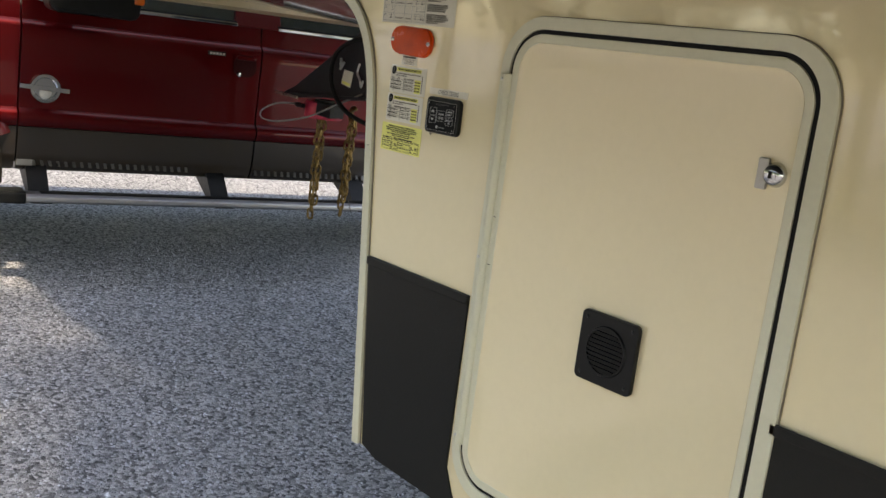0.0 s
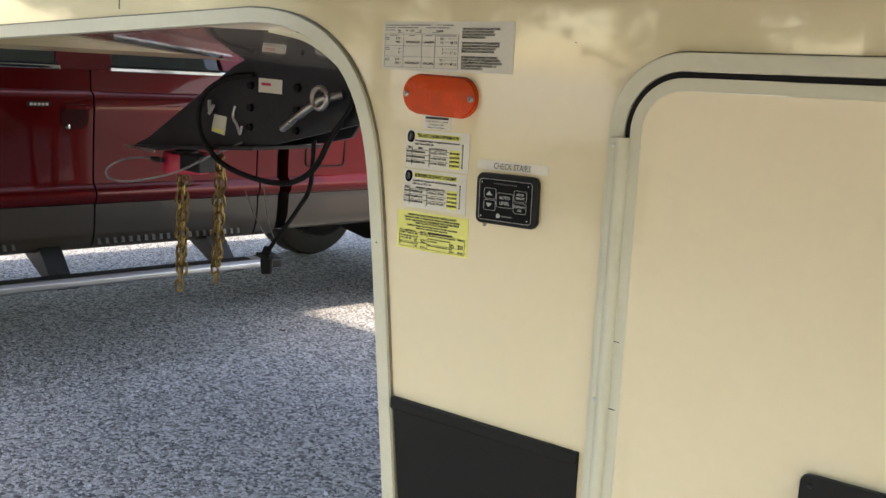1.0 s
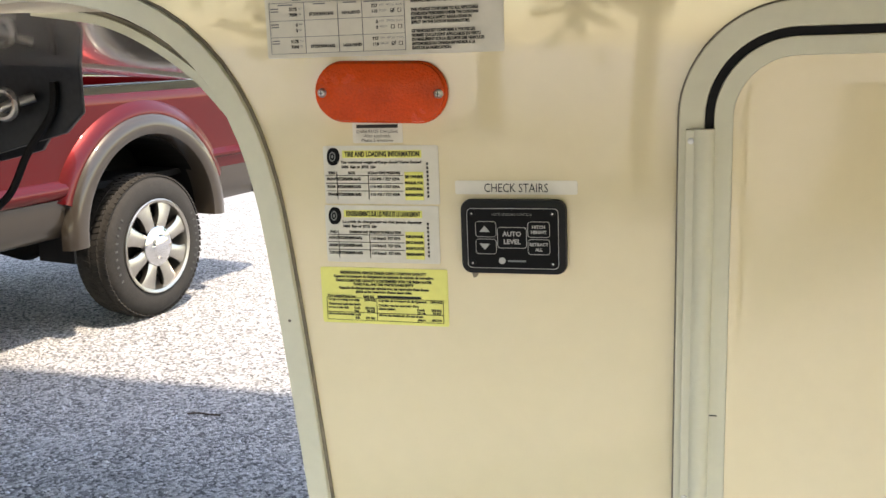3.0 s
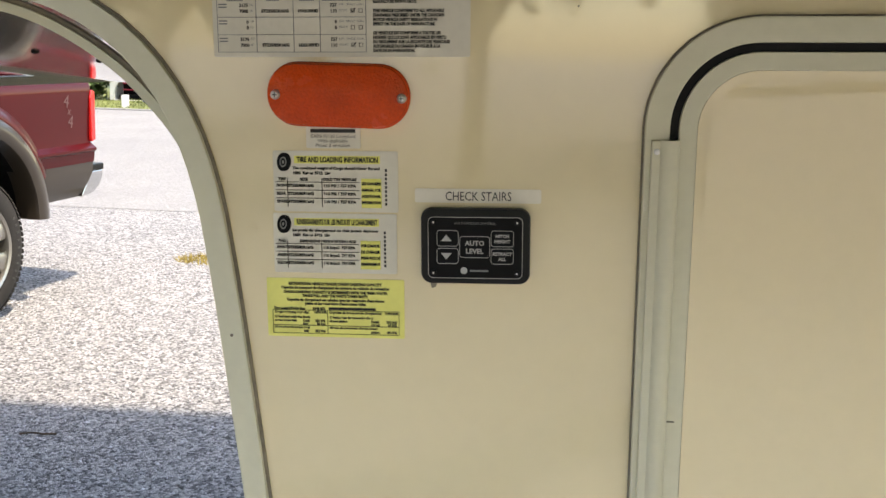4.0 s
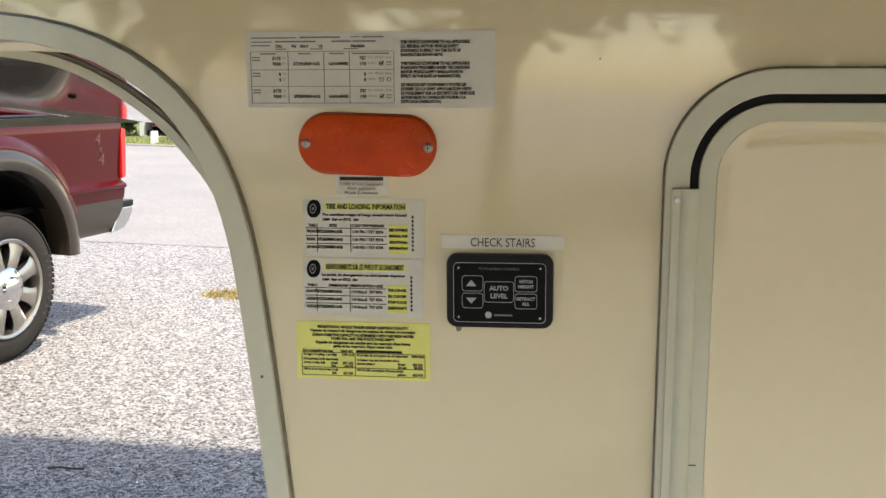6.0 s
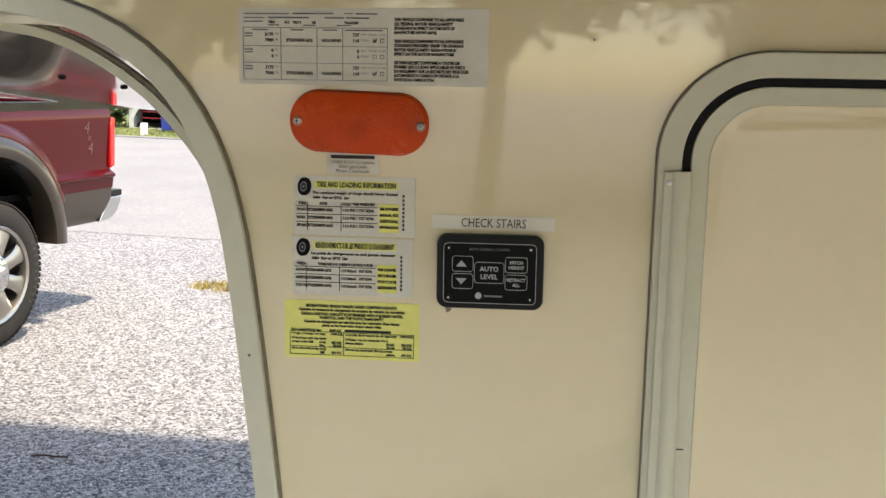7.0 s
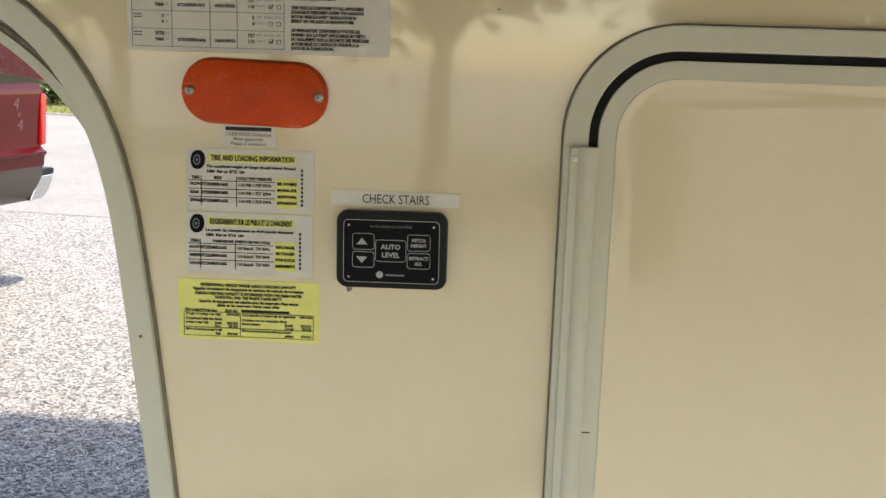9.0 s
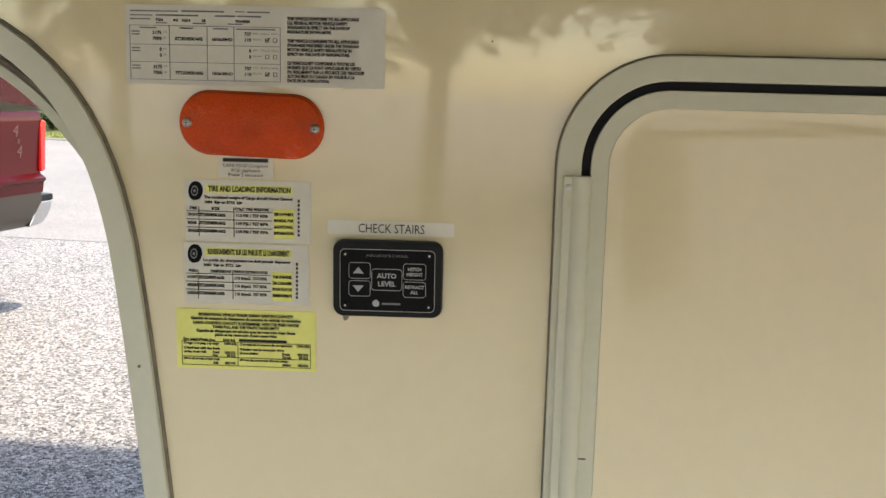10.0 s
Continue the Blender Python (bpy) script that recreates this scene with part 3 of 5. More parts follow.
def tyre_label(z1, title, lines, head, rows, remarks):
    lab = label_plate("tyre_label", -0.0035, 0.1365, z1 - 0.0680, z1, PAPER, "white tyre and loading sticker with yellow marks", ST)
    bar(lab, 0.024, 0.0055, 0.096, 0.0085, HILITE, "yellow_mark")
    tyre_icon(lab, 0.0115, 0.0125)
    line_of(lab, title, 0.027, 0.0068, 0.0056, 0.091, bold=0.0003)
    line_of(lab, lines[0], 0.022, 0.0175, 0.0030, 0.098, bold=0.0002)
    line_of(lab, lines[1], 0.022, 0.0230, 0.0030, 0.042, bold=0.00026)
    bar(lab, 0.099, 0.0305, 0.0225, 0.0325, HILITE, "yellow_mark")
    for k, text in enumerate(head):
        line_of(lab, text, (0.0055, 0.030, 0.056)[k], 0.0300, 0.0030, (0.009, len(head[1]) * 0.0023, 0.038)[k], bold=0.0002)
    for k in range(3):
        z = 0.0345 + 0.0090 * k
        bar(lab, 0.002, z, 0.095, 0.0006)
        line_of(lab, rows[k][0], 0.0035, z + 0.0025, 0.0032, min(0.0125, 0.0026 * len(rows[k][0])), bold=0.0002)
        line_of(lab, "ST235/85R16/G", 0.0165, z + 0.0025, 0.0032, 0.029, bold=0.00026)
        line_of(lab, rows[k][1], 0.0565, z + 0.0025, 0.0032, 0.036, bold=0.0002)
    for k in range(4):
        line_of(lab, remarks[k], 0.1102, 0.0345 + 0.0070 * k, 0.0030, 0.0215 if len(remarks[k]) > 9 else 0.018, align="CENTER", bold=0.00026)
    for x in (0.0155, 0.0545):
        bar(lab, x, 0.0300, 0.0006, 0.0325, y=-0.0010)
    for k in range(9):
        bar(lab, 0.1255, 0.0195 + 0.0047 * k, 0.0022, 0.0030)
    return lab


tyre_label(1.5745, "TIRE AND LOADING INFORMATION", ("The combined weight of Cargo should Never Exceed", "1684  Kgs or 3712  Lbs"), ("TIRE", "SIZE", "COLD TIRE PRESSURE"),
           (("FRONT", "110 PSI / 737 KPA"), ("REAR", "110 PSI / 737 KPA"), ("SPARE", "110 PSI / 737 KPA")), ("SEE OWNER'S", "MANUAL FOR", "ADDITIONAL", "INFORMATION"))
tyre_label(1.5045, "RENSEIGNEMENTS SUR LES PNEUS ET LE CHARGEMENT", ("Le poids du chargement ne doit jamais depasser", "1684  Kgs or 3712  Lbs"), ("PNEU", "DIMENSIONS", "PRESSION DES PNEUS A FROID"),
           (("AVANT", "110 lb/po2  737 KPA"), ("ARRIERE", "110 lb/po2  737 KPA"), ("DE SECOURS", "110 lb/po2  737 KPA")), ("VOIR LE MANUEL", "DE L'USAGER", "POUR PLUS DE", "RENSEIGNEMENTS"))

lab = label_plate("capacity_label", -0.0115, 0.1465, 1.3610, 1.4295, YELLOW, "bright yellow cargo capacity sticker", ST)
for k, (text, w) in enumerate((("RECREATIONAL VEHICLE TRAILER CARGO CARRYING CAPACITY", 0.107), ("Capacite de transport de chargement de caravane de vehicule de recreation", 0.124), ("CARGO-CARRYING CAPACITY IS DETERMINED WITH THE FRESH WATER", 0.120),
                               ("TANKS FULL AND THE WASTE TANKS EMPTY", 0.076), ("Capacite de chargement est calculee avec les reservoirs d'eau douce", 0.112), ("pleins et les reservoirs d'eaux usees vides", 0.070))):
    line_of(lab, text, 0.079, (0.0045, 0.0090, 0.0142, 0.0185, 0.0232, 0.0275)[k], 0.0030, w, align="CENTER", bold=0.00024)
line_of(lab, "Dry weight/Poids Sec:", 0.0080, 0.0335, 0.0029, 0.036, bold=0.0002)
line_of(lab, "5643 KG", 0.053, 0.0335, 0.0029, 0.014, bold=0.00024)
bar(lab, 0.071, 0.0335, 0.054, 0.0029)
part("table_frame", ring_plate([(0.0060, -0.0370), (0.1520, -0.0370), (0.1520, -0.0648), (0.0060, -0.0648)], [(0.0064, -0.0374), (0.1516, -0.0374), (0.1516, -0.0644), (0.0064, -0.0644)], -0.0012, -0.0005), INK, lab)
bar(lab, 0.0695, 0.0372, 0.0005, 0.0274)
bar(lab, 0.0062, 0.0548, 0.1456, 0.0005, y=-0.0010)
for text, x, z, w in (("Cargo carrying capacity:", 0.0085, 0.0380, 0.040), ("1394 KG", 0.054, 0.0380, 0.014), ("Calculated with the fresh", 0.0085, 0.0437, 0.041), ("water tanks full:", 0.0085, 0.0480, 0.026), ("Cold:", 0.041, 0.0480, 0.008), ("252 KG", 0.055, 0.0480, 0.012),
                      ("Hot:", 0.041, 0.0516, 0.006), ("38 KG", 0.057, 0.0516, 0.010), ("Mass of waste water tank", 0.0085, 0.0560, 0.041), ("full:", 0.042, 0.0602, 0.006), ("452 KG", 0.055, 0.0602, 0.012),
                      ("Capacite de transport de chargement:", 0.072, 0.0380, 0.060), ("1394 KG", 0.136, 0.0380, 0.014), ("Calculee avec les reservoirs d'eau", 0.072, 0.0437, 0.050), ("douce pleins:", 0.072, 0.0480, 0.021), ("Froid:", 0.120, 0.0480, 0.009), ("252 KG", 0.1375, 0.0480, 0.012),
                      ("Chaud:", 0.120, 0.0516, 0.010), ("38 KG", 0.139, 0.0516, 0.010), ("Masse du reservoir d'eaux usees", 0.072, 0.0560, 0.055), ("pleins:", 0.120, 0.0602, 0.010), ("452 KG", 0.1375, 0.0602, 0.012)):
    line_of(lab, text, x, z, 0.0026, w, bold=0.00022)

lab = label_plate("stairs_label", 0.1562, 0.2952, 1.5230, 1.5385, CLEARW, "clear tape strip lettered CHECK STAIRS", ST)
line_of(lab, "CHECK STAIRS", 0.0335, 0.0030, 0.0098, 0.0725)

# ---- levelling control ----
panel = part("levelling_control", prism(round_rect(0, 0.1205, -0.0850, 0, 0.012, 6), -0.012, 0.0), PLASTIC, trailer, "black levelling keypad with white print", bevel=0.004, smooth=True)
panel.matrix_local = pose(0.1640, 0, 1.5185, 0, -1.8, 0)
part("keypad_face", prism(round_rect(0.0075, 0.1130, -0.0785, -0.0085, 0.006, 4), -0.0135, -0.011), INK, panel, "black keypad film")
part("border_line", ring_plate(round_rect(0.0082, 0.1123, -0.0778, -0.0092, 0.0055, 4), round_rect(0.0088, 0.1117, -0.0772, -0.0098, 0.005, 4), -0.0140, -0.0130), WHITEINK, panel)


def key(name, x0, x1, z0, z1, texts, h):
    k = part(name, ring_plate(round_rect(x0, x1, z0, z1, 0.0035, 4), round_rect(x0 + 0.0005, x1 - 0.0005, z0 + 0.0005, z1 - 0.0005, 0.003, 4), -0.0141, -0.0130), WHITEINK, panel)
    for i, t in enumerate(texts):
        words(t, (x0 + x1) / 2, (z0 + z1) / 2 + (len(texts) / 2 - i - 0.5) * h * 1.7 - h / 2, h, WHITEINK, k, -0.0141, 0, "CENTER", "key_lettering", 0.0002)
    return k


key("key", 0.0430, 0.0765, -0.0545, -0.0305, ("AUTO", "LEVEL"), 0.0052)
key("key", 0.0745 + 0.003, 0.1025, -0.0420, -0.0240, ("HITCH", "HEIGHT"), 0.0034)
key("key", 0.0745 + 0.003, 0.1025, -0.0615, -0.0440, ("RETRACT", "ALL"), 0.0034)
for z0, z1, up in ((-0.0420, -0.0240, 1), (-0.0615, -0.0440, -1)):
    k = key("key", 0.0180, 0.0420, z0, z1, (), 0)
    zc = (z0 + z1) / 2
    part("arrow", prism([(0.0225, zc - 0.0032 * up), (0.0345, zc - 0.0032 * up), (0.0285, zc + 0.0038 * up)], -0.0141, -0.0130), WHITEINK, k)
words("AUTO LEVELING CONTROL", 0.0600, -0.0175, 0.0028, GREYINK, panel, -0.0138, 0.046, "CENTER", "panel_lettering")
part("maker_mark", lathe([(0.0, -0.0141), (0.0038, -0.0141), (0.0038, -0.0132)], 18, "y", (0.048, 0, -0.0690)), WHITEINK, panel)
part("maker_bar", box(0.0545, 0.0750, -0.0140, -0.0132, -0.0702, -0.0682), GREYINK, panel)
for x in (0.0145, 0.1060):
    for z in (-0.0150, -0.0715):
        part("screw", lathe([(0.0, -0.0158), (0.0022, -0.0156), (0.0036, -0.0142), (0.0036, -0.013)], 12, "y", (x, 0, z)), RUBBER, panel, smooth=True)
        part("screw_shine", lathe([(0.0, -0.0163), (0.0011, -0.0160)], 8, "y", (x, 0, z)), SCREW, panel)
part("sealant_smear", prism([(0.176, 1.4325), (0.184, 1.4318), (0.182, 1.428), (0.178, 1.4265)], -0.0012, 0.0), TRIM_DARK, trailer, "smear of old sealant")
part("rivet_dot", lathe([(0, -0.0012), (0.0012, -0.0008), (0.0012, 0)], 8, "y", (0.325, 0, 1.738)), TRIM_DARK, trailer)
part("rivet_dot", lathe([(0, -0.012), (0.0018, -0.0114), (0.0018, -0.009)], 8, "y", (-0.050, 0, 1.362)), TRIM_DARK, trailer)

# ---- unseen box above the luggage door, added to shade the wall ----
shade_box = part("wall_shade_box", box(-0.35, 3.6, -0.70, -0.012, 1.885, 3.62), CREAM, trailer, "cream box above the luggage door, added unseen to shade the wall", bevel=0.02)
part("shade_box_floor", box(-0.33, 3.58, -0.68, -0.004, 1.855, 1.883), SKIRT, shade_box, "black underside of the added shade box")
part("shade_box_flange", box(-0.42, 3.67, -0.725, -0.698, 1.84, 3.69), TRIM, shade_box, bevel=0.006)
part("shade_box_gutter", box(-0.35, 3.6, -0.70, -0.012, 3.622, 3.66), TRIM, shade_box, bevel=0.008)

# ---- hitch ----
pin = part("pin_box", prism([(-2.36, 1.275), (-2.27, 1.31), (-1.76, 1.625), (-1.69, 1.655), (-1.07, 1.668), (-1.07, 1.52), (-1.125, 1.468), (-1.30, 1.42), (-1.54, 1.356), (-2.23, 1.262)], 1.10, 1.116), STEEL, trailer, "black steel pin box under the nose", bevel=0.004)
part("side_plate", prism([(-2.36, 1.275), (-2.27, 1.31), (-1.76, 1.615), (-1.66, 1.63), (-1.32, 1.63), (-1.32, 1.50), (-1.40, 1.39), (-1.54, 1.356), (-2.23, 1.262)], 1.36, 1.376), STEEL, pin, bevel=0.004)
part("sloped_plate", prism([(-2.36, 1.27), (-2.27, 1.30), (-1.70, 1.62), (-1.70, 1.60), (-2.26, 1.285), (-2.34, 1.262)], 1.118, 1.358), STEEL, pin)
part("bottom_plate", prism([(-2.36, 1.258), (-2.36, 1.272), (-1.60, 1.345), (-1.60, 1.331)], 1.06, 1.42), STEEL, pin, bevel=0.002)
part("plate_edge", box(-2.365, -2.17, 1.055, 1.062, 1.262, 1.274), ALU, pin, "bare worn steel edge")
part("king_pin", lathe([(0.0, 1.168), (0.045, 1.168), (0.045, 1.18), (0.036, 1.19), (0.036, 1.21), (0.05, 1.22), (0.05, 1.262), (0.0, 1.262)], 24, "z", (-2.20, 1.24, 0)), STEEL, pin, smooth=True)
part("grease_guard", lathe([(0.052, 1.170), (0.092, 1.172), (0.095, 1.18), (0.095, 1.245), (0.09, 1.252), (0.052, 1.252)], 28, "z", (-2.20, 1.24, 0), closed=True), PINK, pin, "faded red plastic pin guard", smooth=True)
HITCH_AT = pose(1.0, -1.38, 1.69) @ Matrix.Scale(1.105, 4) @ pose(-1.0, 1.38, -1.69)
pin.matrix_local = HITCH_AT
part("bracket", box(-2.09, -1.97, 1.12, 1.20, 1.20, 1.262), STEEL, pin, bevel=0.004)
for x, z in ((-1.66, 1.56), (-1.66, 1.48), (-1.66, 1.41), (-1.42, 1.57), (-1.42, 1.49), (-1.42, 1.42)):
    part("bolt", lathe([(0.0, 1.088), (0.014, 1.088), (0.016, 1.092), (0.016, 1.101)], 6, "y", (x, 0, z)), RUBBER, pin)
part("warning_label", box(-1.62, -1.50, 1.0975, 1.1, 1.54, 1.59), PAPER, pin, "small white label with faded print")
part("printed_bar", box(-1.605, -1.555, 1.0968, 1.0978, 1.565, 1.575), PINK, pin)
part("warning_label", prism([(-1.875, 1.375), (-1.80, 1.365), (-1.79, 1.435), (-1.86, 1.44)], 1.0975, 1.1), PAPER, pin, "peeling white and yellow label")
part("printed_bar", prism([(-1.868, 1.378), (-1.805, 1.369), (-1.803, 1.382), (-1.866, 1.391)], 1.0968, 1.0978), YELLOW, pin)
part("pull_pin", sweep([(-1.43, 1.04, 1.425), (-1.36, 1.035, 1.47), (-1.25, 1.04, 1.54), (-1.20, 1.09, 1.56)], 0.013, 10), ALU, pin, "bare steel lock pin with a ring", smooth=True)
part("pin_ring", sweep([(-1.245 + 0.034 * math.cos(a), 1.03, 1.545 + 0.034 * math.sin(a)) for a in [2 * math.pi * k / 20 for k in range(20)]], 0.010, 8, closed=True), ALU, pin, smooth=True)
part("hanging_clip", sweep(spline([(-1.735, 1.09, 1.48), (-1.74, 1.085, 1.44), (-1.715, 1.085, 1.41), (-1.70, 1.085, 1.38), (-1.69, 1.085, 1.41)], 5), 0.005, 6), SCREW, pin, smooth=True)
part("wire_bundle", sweep(spline([(-1.875, 1.085, 1.49), (-1.865, 1.08, 1.455), (-1.85, 1.085, 1.475), (-1.87, 1.08, 1.44)], 5), 0.007, 6), WHITEINK, pin)


def chain(x, y, top, links, lean):
    """A looped safety chain that hangs doubled from its hook."""
    c = thing("safety_chain", "gold zinc safety chain hanging doubled from the pin box", "chain", "safety chains", at=HITCH_AT @ pose(x, y, top))
    part("hook", sweep(spline([(0.02, 0.0, 0.05), (0.0, 0.0, 0.055), (-0.022, 0, 0.03), (-0.012, 0, -0.01), (0.012, 0, -0.012)], 6), [0.009 + 0.006 * math.sin(math.pi * k / 24) for k in range(25)], 8), CHAINM, c, "heavy gold hook", smooth=True)
    w, h, rr = 0.0132, 0.0255, 0.006
    loop = [(w * math.cos(a), 0, (h - w) * (1 if math.sin(a) > 0 else -1) + w * math.sin(a)) for a in [2 * math.pi * (k + 0.5) / 16 for k in range(16)]]
    first = part("chain_link", sweep(loop, rr, 6, closed=True), CHAINM, c, smooth=True)
    m0 = first.data
    for strand in (0, 1):
        count = links - strand * 2
        for k in range(count):
            o = first if (strand == 0 and k == 0) else new("chain_link", m0)
            o.parent = c
            dx = (strand - 0.5) * 0.034 * (1 - 0.5 * (k / links) ** 2) + lean * k * 0.0385
            o.matrix_local = pose(dx, 0.004 * math.sin(k * 1.7 + strand), -0.02 - 0.0385 * k, random.uniform(-6, 6), random.uniform(-7, 7), (35 if k % 2 else 118) + random.uniform(-18, 18))
    return c


chain(-2.285, 1.29, 1.185, 14, 0.0)
chain(-2.20, 1.42, 1.175, 13, -0.02)

wire = thing("breakaway_cable", "thin steel breakaway cable looped from the pin box", "cable", at=HITCH_AT)
part("wire", sweep(spline([(-1.69, 1.09, 1.35), (-1.85, 1.07, 1.28), (-2.05, 1.06, 1.195), (-2.28, 1.04, 1.135), (-2.44, 1.04, 1.125), (-2.52, 1.08, 1.155), (-2.46, 1.12, 1.20), (-2.32, 1.13, 1.222), (-2.22, 1.12, 1.225)], 7), 0.0042, 6), CABLE, wire, smooth=True)
part("crimp", sweep([(-2.27, 1.125, 1.224), (-2.20, 1.12, 1.226)], 0.011, 8), STEEL, wire)
cord = thing("trailer_cord", "black trailer wiring cord looped under the pin box with plug", "cable", at=HITCH_AT)
part("cord", sweep(spline([(-1.64, 1.09, 1.60), (-1.75, 1.05, 1.575), (-1.86, 1.04, 1.50), (-1.87, 1.04, 1.38), (-1.78, 1.05, 1.28), (-1.62, 1.06, 1.235), (-1.42, 1.06, 1.235), (-1.29, 1.06, 1.30), (-1.22, 1.07, 1.42), (-1.15, 1.085, 1.52), (-1.14, 1.09, 1.60)], 7), 0.0105, 8), RUBBER, cord, smooth=True)
part("cord_drop", sweep(spline([(-1.48, 1.25, 1.38), (-1.52, 1.28, 1.20), (-1.60, 1.30, 1.10), (-1.70, 1.30, 0.98), (-1.765, 1.30, 0.90)], 7), 0.009, 8), RUBBER, cord, smooth=True)
part("plug", lathe([(0.0, -0.075), (0.021, -0.075), (0.024, -0.05), (0.026, -0.012), (0.034, -0.008), (0.034, 0.006), (0.02, 0.012), (0.012, 0.035), (0.0, 0.035)], 18, "z", (-1.765, 1.30, 0.89)), RUBBER, cord, smooth=True)
part("plug_cap", box(-1.80, -1.725, 1.275, 1.285, 0.885, 0.898), RUBBER, cord)
part("loose_wire", sweep(spline([(-1.80, 1.30, 1.18), (-1.76, 1.30, 1.02), (-1.70, 1.30, 0.92), (-1.84, 1.32, 1.0), (-1.95, 1.34, 1.12)], 8), 0.0022, 5), CABLE, cord)
part("loose_wire", sweep(spline([(-1.76, 1.30, 0.84), (-1.80, 1.30, 0.74), (-1.92, 1.3, 0.72), (-1.99, 1.3, 0.80)], 8), 0.0018, 5), CABLE, cord)


# ---- the pickup ----
P0 = Vector((-2.93, 4.28, 0))
HEADING = math.degrees(math.atan2(-0.98711, -0.16002))
truck = thing("pickup_truck", "dark red crew-cab pickup with tan lower body, parked on gravel", "truck", at=pose(P0.x, P0.y, 0, 0, 0, HEADING))
# local axes: x ahead, y out of the near side, z up; the rear axle is at x = 0
UP = [(0.004, 0.872), (0.022, 0.895), (0.024, 0.930), (0.014, 0.952), (-0.016, 0.972), (-0.018, 1.05), (-0.012, 1.20), (-0.006, 1.34), (-0.006, 1.405), (-0.016, 1.428), (-0.044, 1.446), (-0.050, 1.50), (-0.056, 1.552)]
LOW = [(-0.11, 0.612), (-0.05, 0.630), (-0.028, 0.66), (-0.006, 0.72), (0.0, 0.80), (0.002, 0.868)]


def arch(s, a, b, zc=0.62):
    return zc + b * math.sqrt(max(0.0, 1 - (s / a) ** 2)) if abs(s) < a else 0.0


def side(profile, s0, s1, n, clip=None, top=None, inner=-0.14):
    """A body side panel of the given section, cut by a wheel arch."""
    bm = bmesh.new()

    def w_at(z):
        for (w0, z0), (w1, z1) in zip(profile, profile[1:]):
            if z <= z1:
                return w0 + (w1 - w0) * max(0, (z - z0)) / (z1 - z0)
        return profile[-1][0]
    cols = []
    for i in range(n + 1):
        s = s0 + (s1 - s0) * i / n
        lo = clip(s) if clip else 0
        col = []
        for w, z in profile:
            zz = max(z, lo)
            if top is not None:
                zz = min(zz, max(top, lo))
            col.append((s, w_at(zz), zz))
        col.append((s, inner, col[-1][2]))
        col.append((s, inner, col[0][2]))
        cols.append([bm.verts.new(p) for p in col])
    for p, q in zip(cols, cols[1:]):
        for i in range(len(p)):
            j = (i + 1) % len(p)
            bm.faces.new((p[i], p[j], q[j], q[i]))
    bm.faces.new(cols[0])
    bm.faces.new(cols[-1])
    bmesh.ops.remove_doubles(bm, verts=bm.verts[:], dist=1e-5)
    bmesh.ops.dissolve_degenerate(bm, dist=1e-5, edges=bm.edges[:])
    return bm


RAIL = [(-0.018, 1.05), (-0.012, 1.20), (-0.006, 1.34), (-0.006, 1.385), (-0.020, 1.410), (-0.030, 1.440)]
BED_FRONT = [(0.004, 0.852), (0.022, 0.873), (0.024, 0.908), (0.014, 0.930), (-0.016, 0.952)] + RAIL
BED_REAR = [(0.004, 0.866), (0.010, 0.915), (0.012, 0.935), (0.028, 0.948), (0.028, 0.964), (0.006, 0.978), (-0.016, 0.996)] + RAIL
LOW_FRONT = LOW[:-1] + [(0.002, 0.848)]


def rear_hem(s):
    """Lower edge of the body behind the wheel: level, then cut up towards the bumper."""
    return max(arch(s, 0.60, 0.58), 0.634, 0.637 + (-1.13 - s) * 1.38)


bed = part("bed_side", side(BED_FRONT, 0.0, 1.52, 34, lambda s: arch(s, 0.60, 0.58)), RED, truck, "ruby red bed side", smooth=True)
part("bed_lower", side(LOW_FRONT, 0.0, 1.52, 34, lambda s: arch(s, 0.60, 0.58)), TAN, bed, "warm grey lower body", smooth=True)
bed_end = part("bed_corner", side(BED_REAR, -1.262, 0.0, 34, lambda s: arch(s, 0.60, 0.58)), RED, truck, "ruby red bed corner behind the wheel", smooth=True)
part("bed_lower", side(LOW, -1.25, -0.5, 30, rear_hem), TAN, bed_end, "warm grey lower body", smooth=True)
part("bed_rail", box(-1.255, 1.52, -0.16, -0.022, 1.440, 1.458), RUBBER, bed, bevel=0.006)
cab_corner = part("cab_corner", side(UP, 1.60, 1.735, 3), RED, truck, smooth=True)
part("corner_lower", side(LOW, 1.60, 1.735, 3), TAN, cab_corner, smooth=True)
# solid black block draws the shade inside the gap
part("cab_gap_shade", box(1.505, 1.60, -0.9, -0.10, 0.62, 1.44), UNDER, truck, "black block standing for the shade between cab and bed")
r_door = part("rear_door", side(UP, 1.745, 2.722, 4), RED, truck, "ruby red rear door", smooth=True)
part("door_lower", side(LOW, 1.745, 2.722, 4), TAN, r_door, smooth=True)
f_door = part("front_door", side(UP, 2.732, 4.085, 4), RED, truck, "ruby red front door", smooth=True)
part("door_lower", side(LOW, 2.732, 4.085, 4), TAN, f_door, smooth=True)
FR = 4.86
fender = part("front_fender", side(UP, 4.095, 5.75, 40, lambda s: arch(s - FR, 0.60, 0.58)), RED, truck, smooth=True)
part("fender_lower", side(LOW, 4.095, 5.70, 40, lambda s: arch(s - FR, 0.60, 0.58)), TAN, fender, smooth=True)
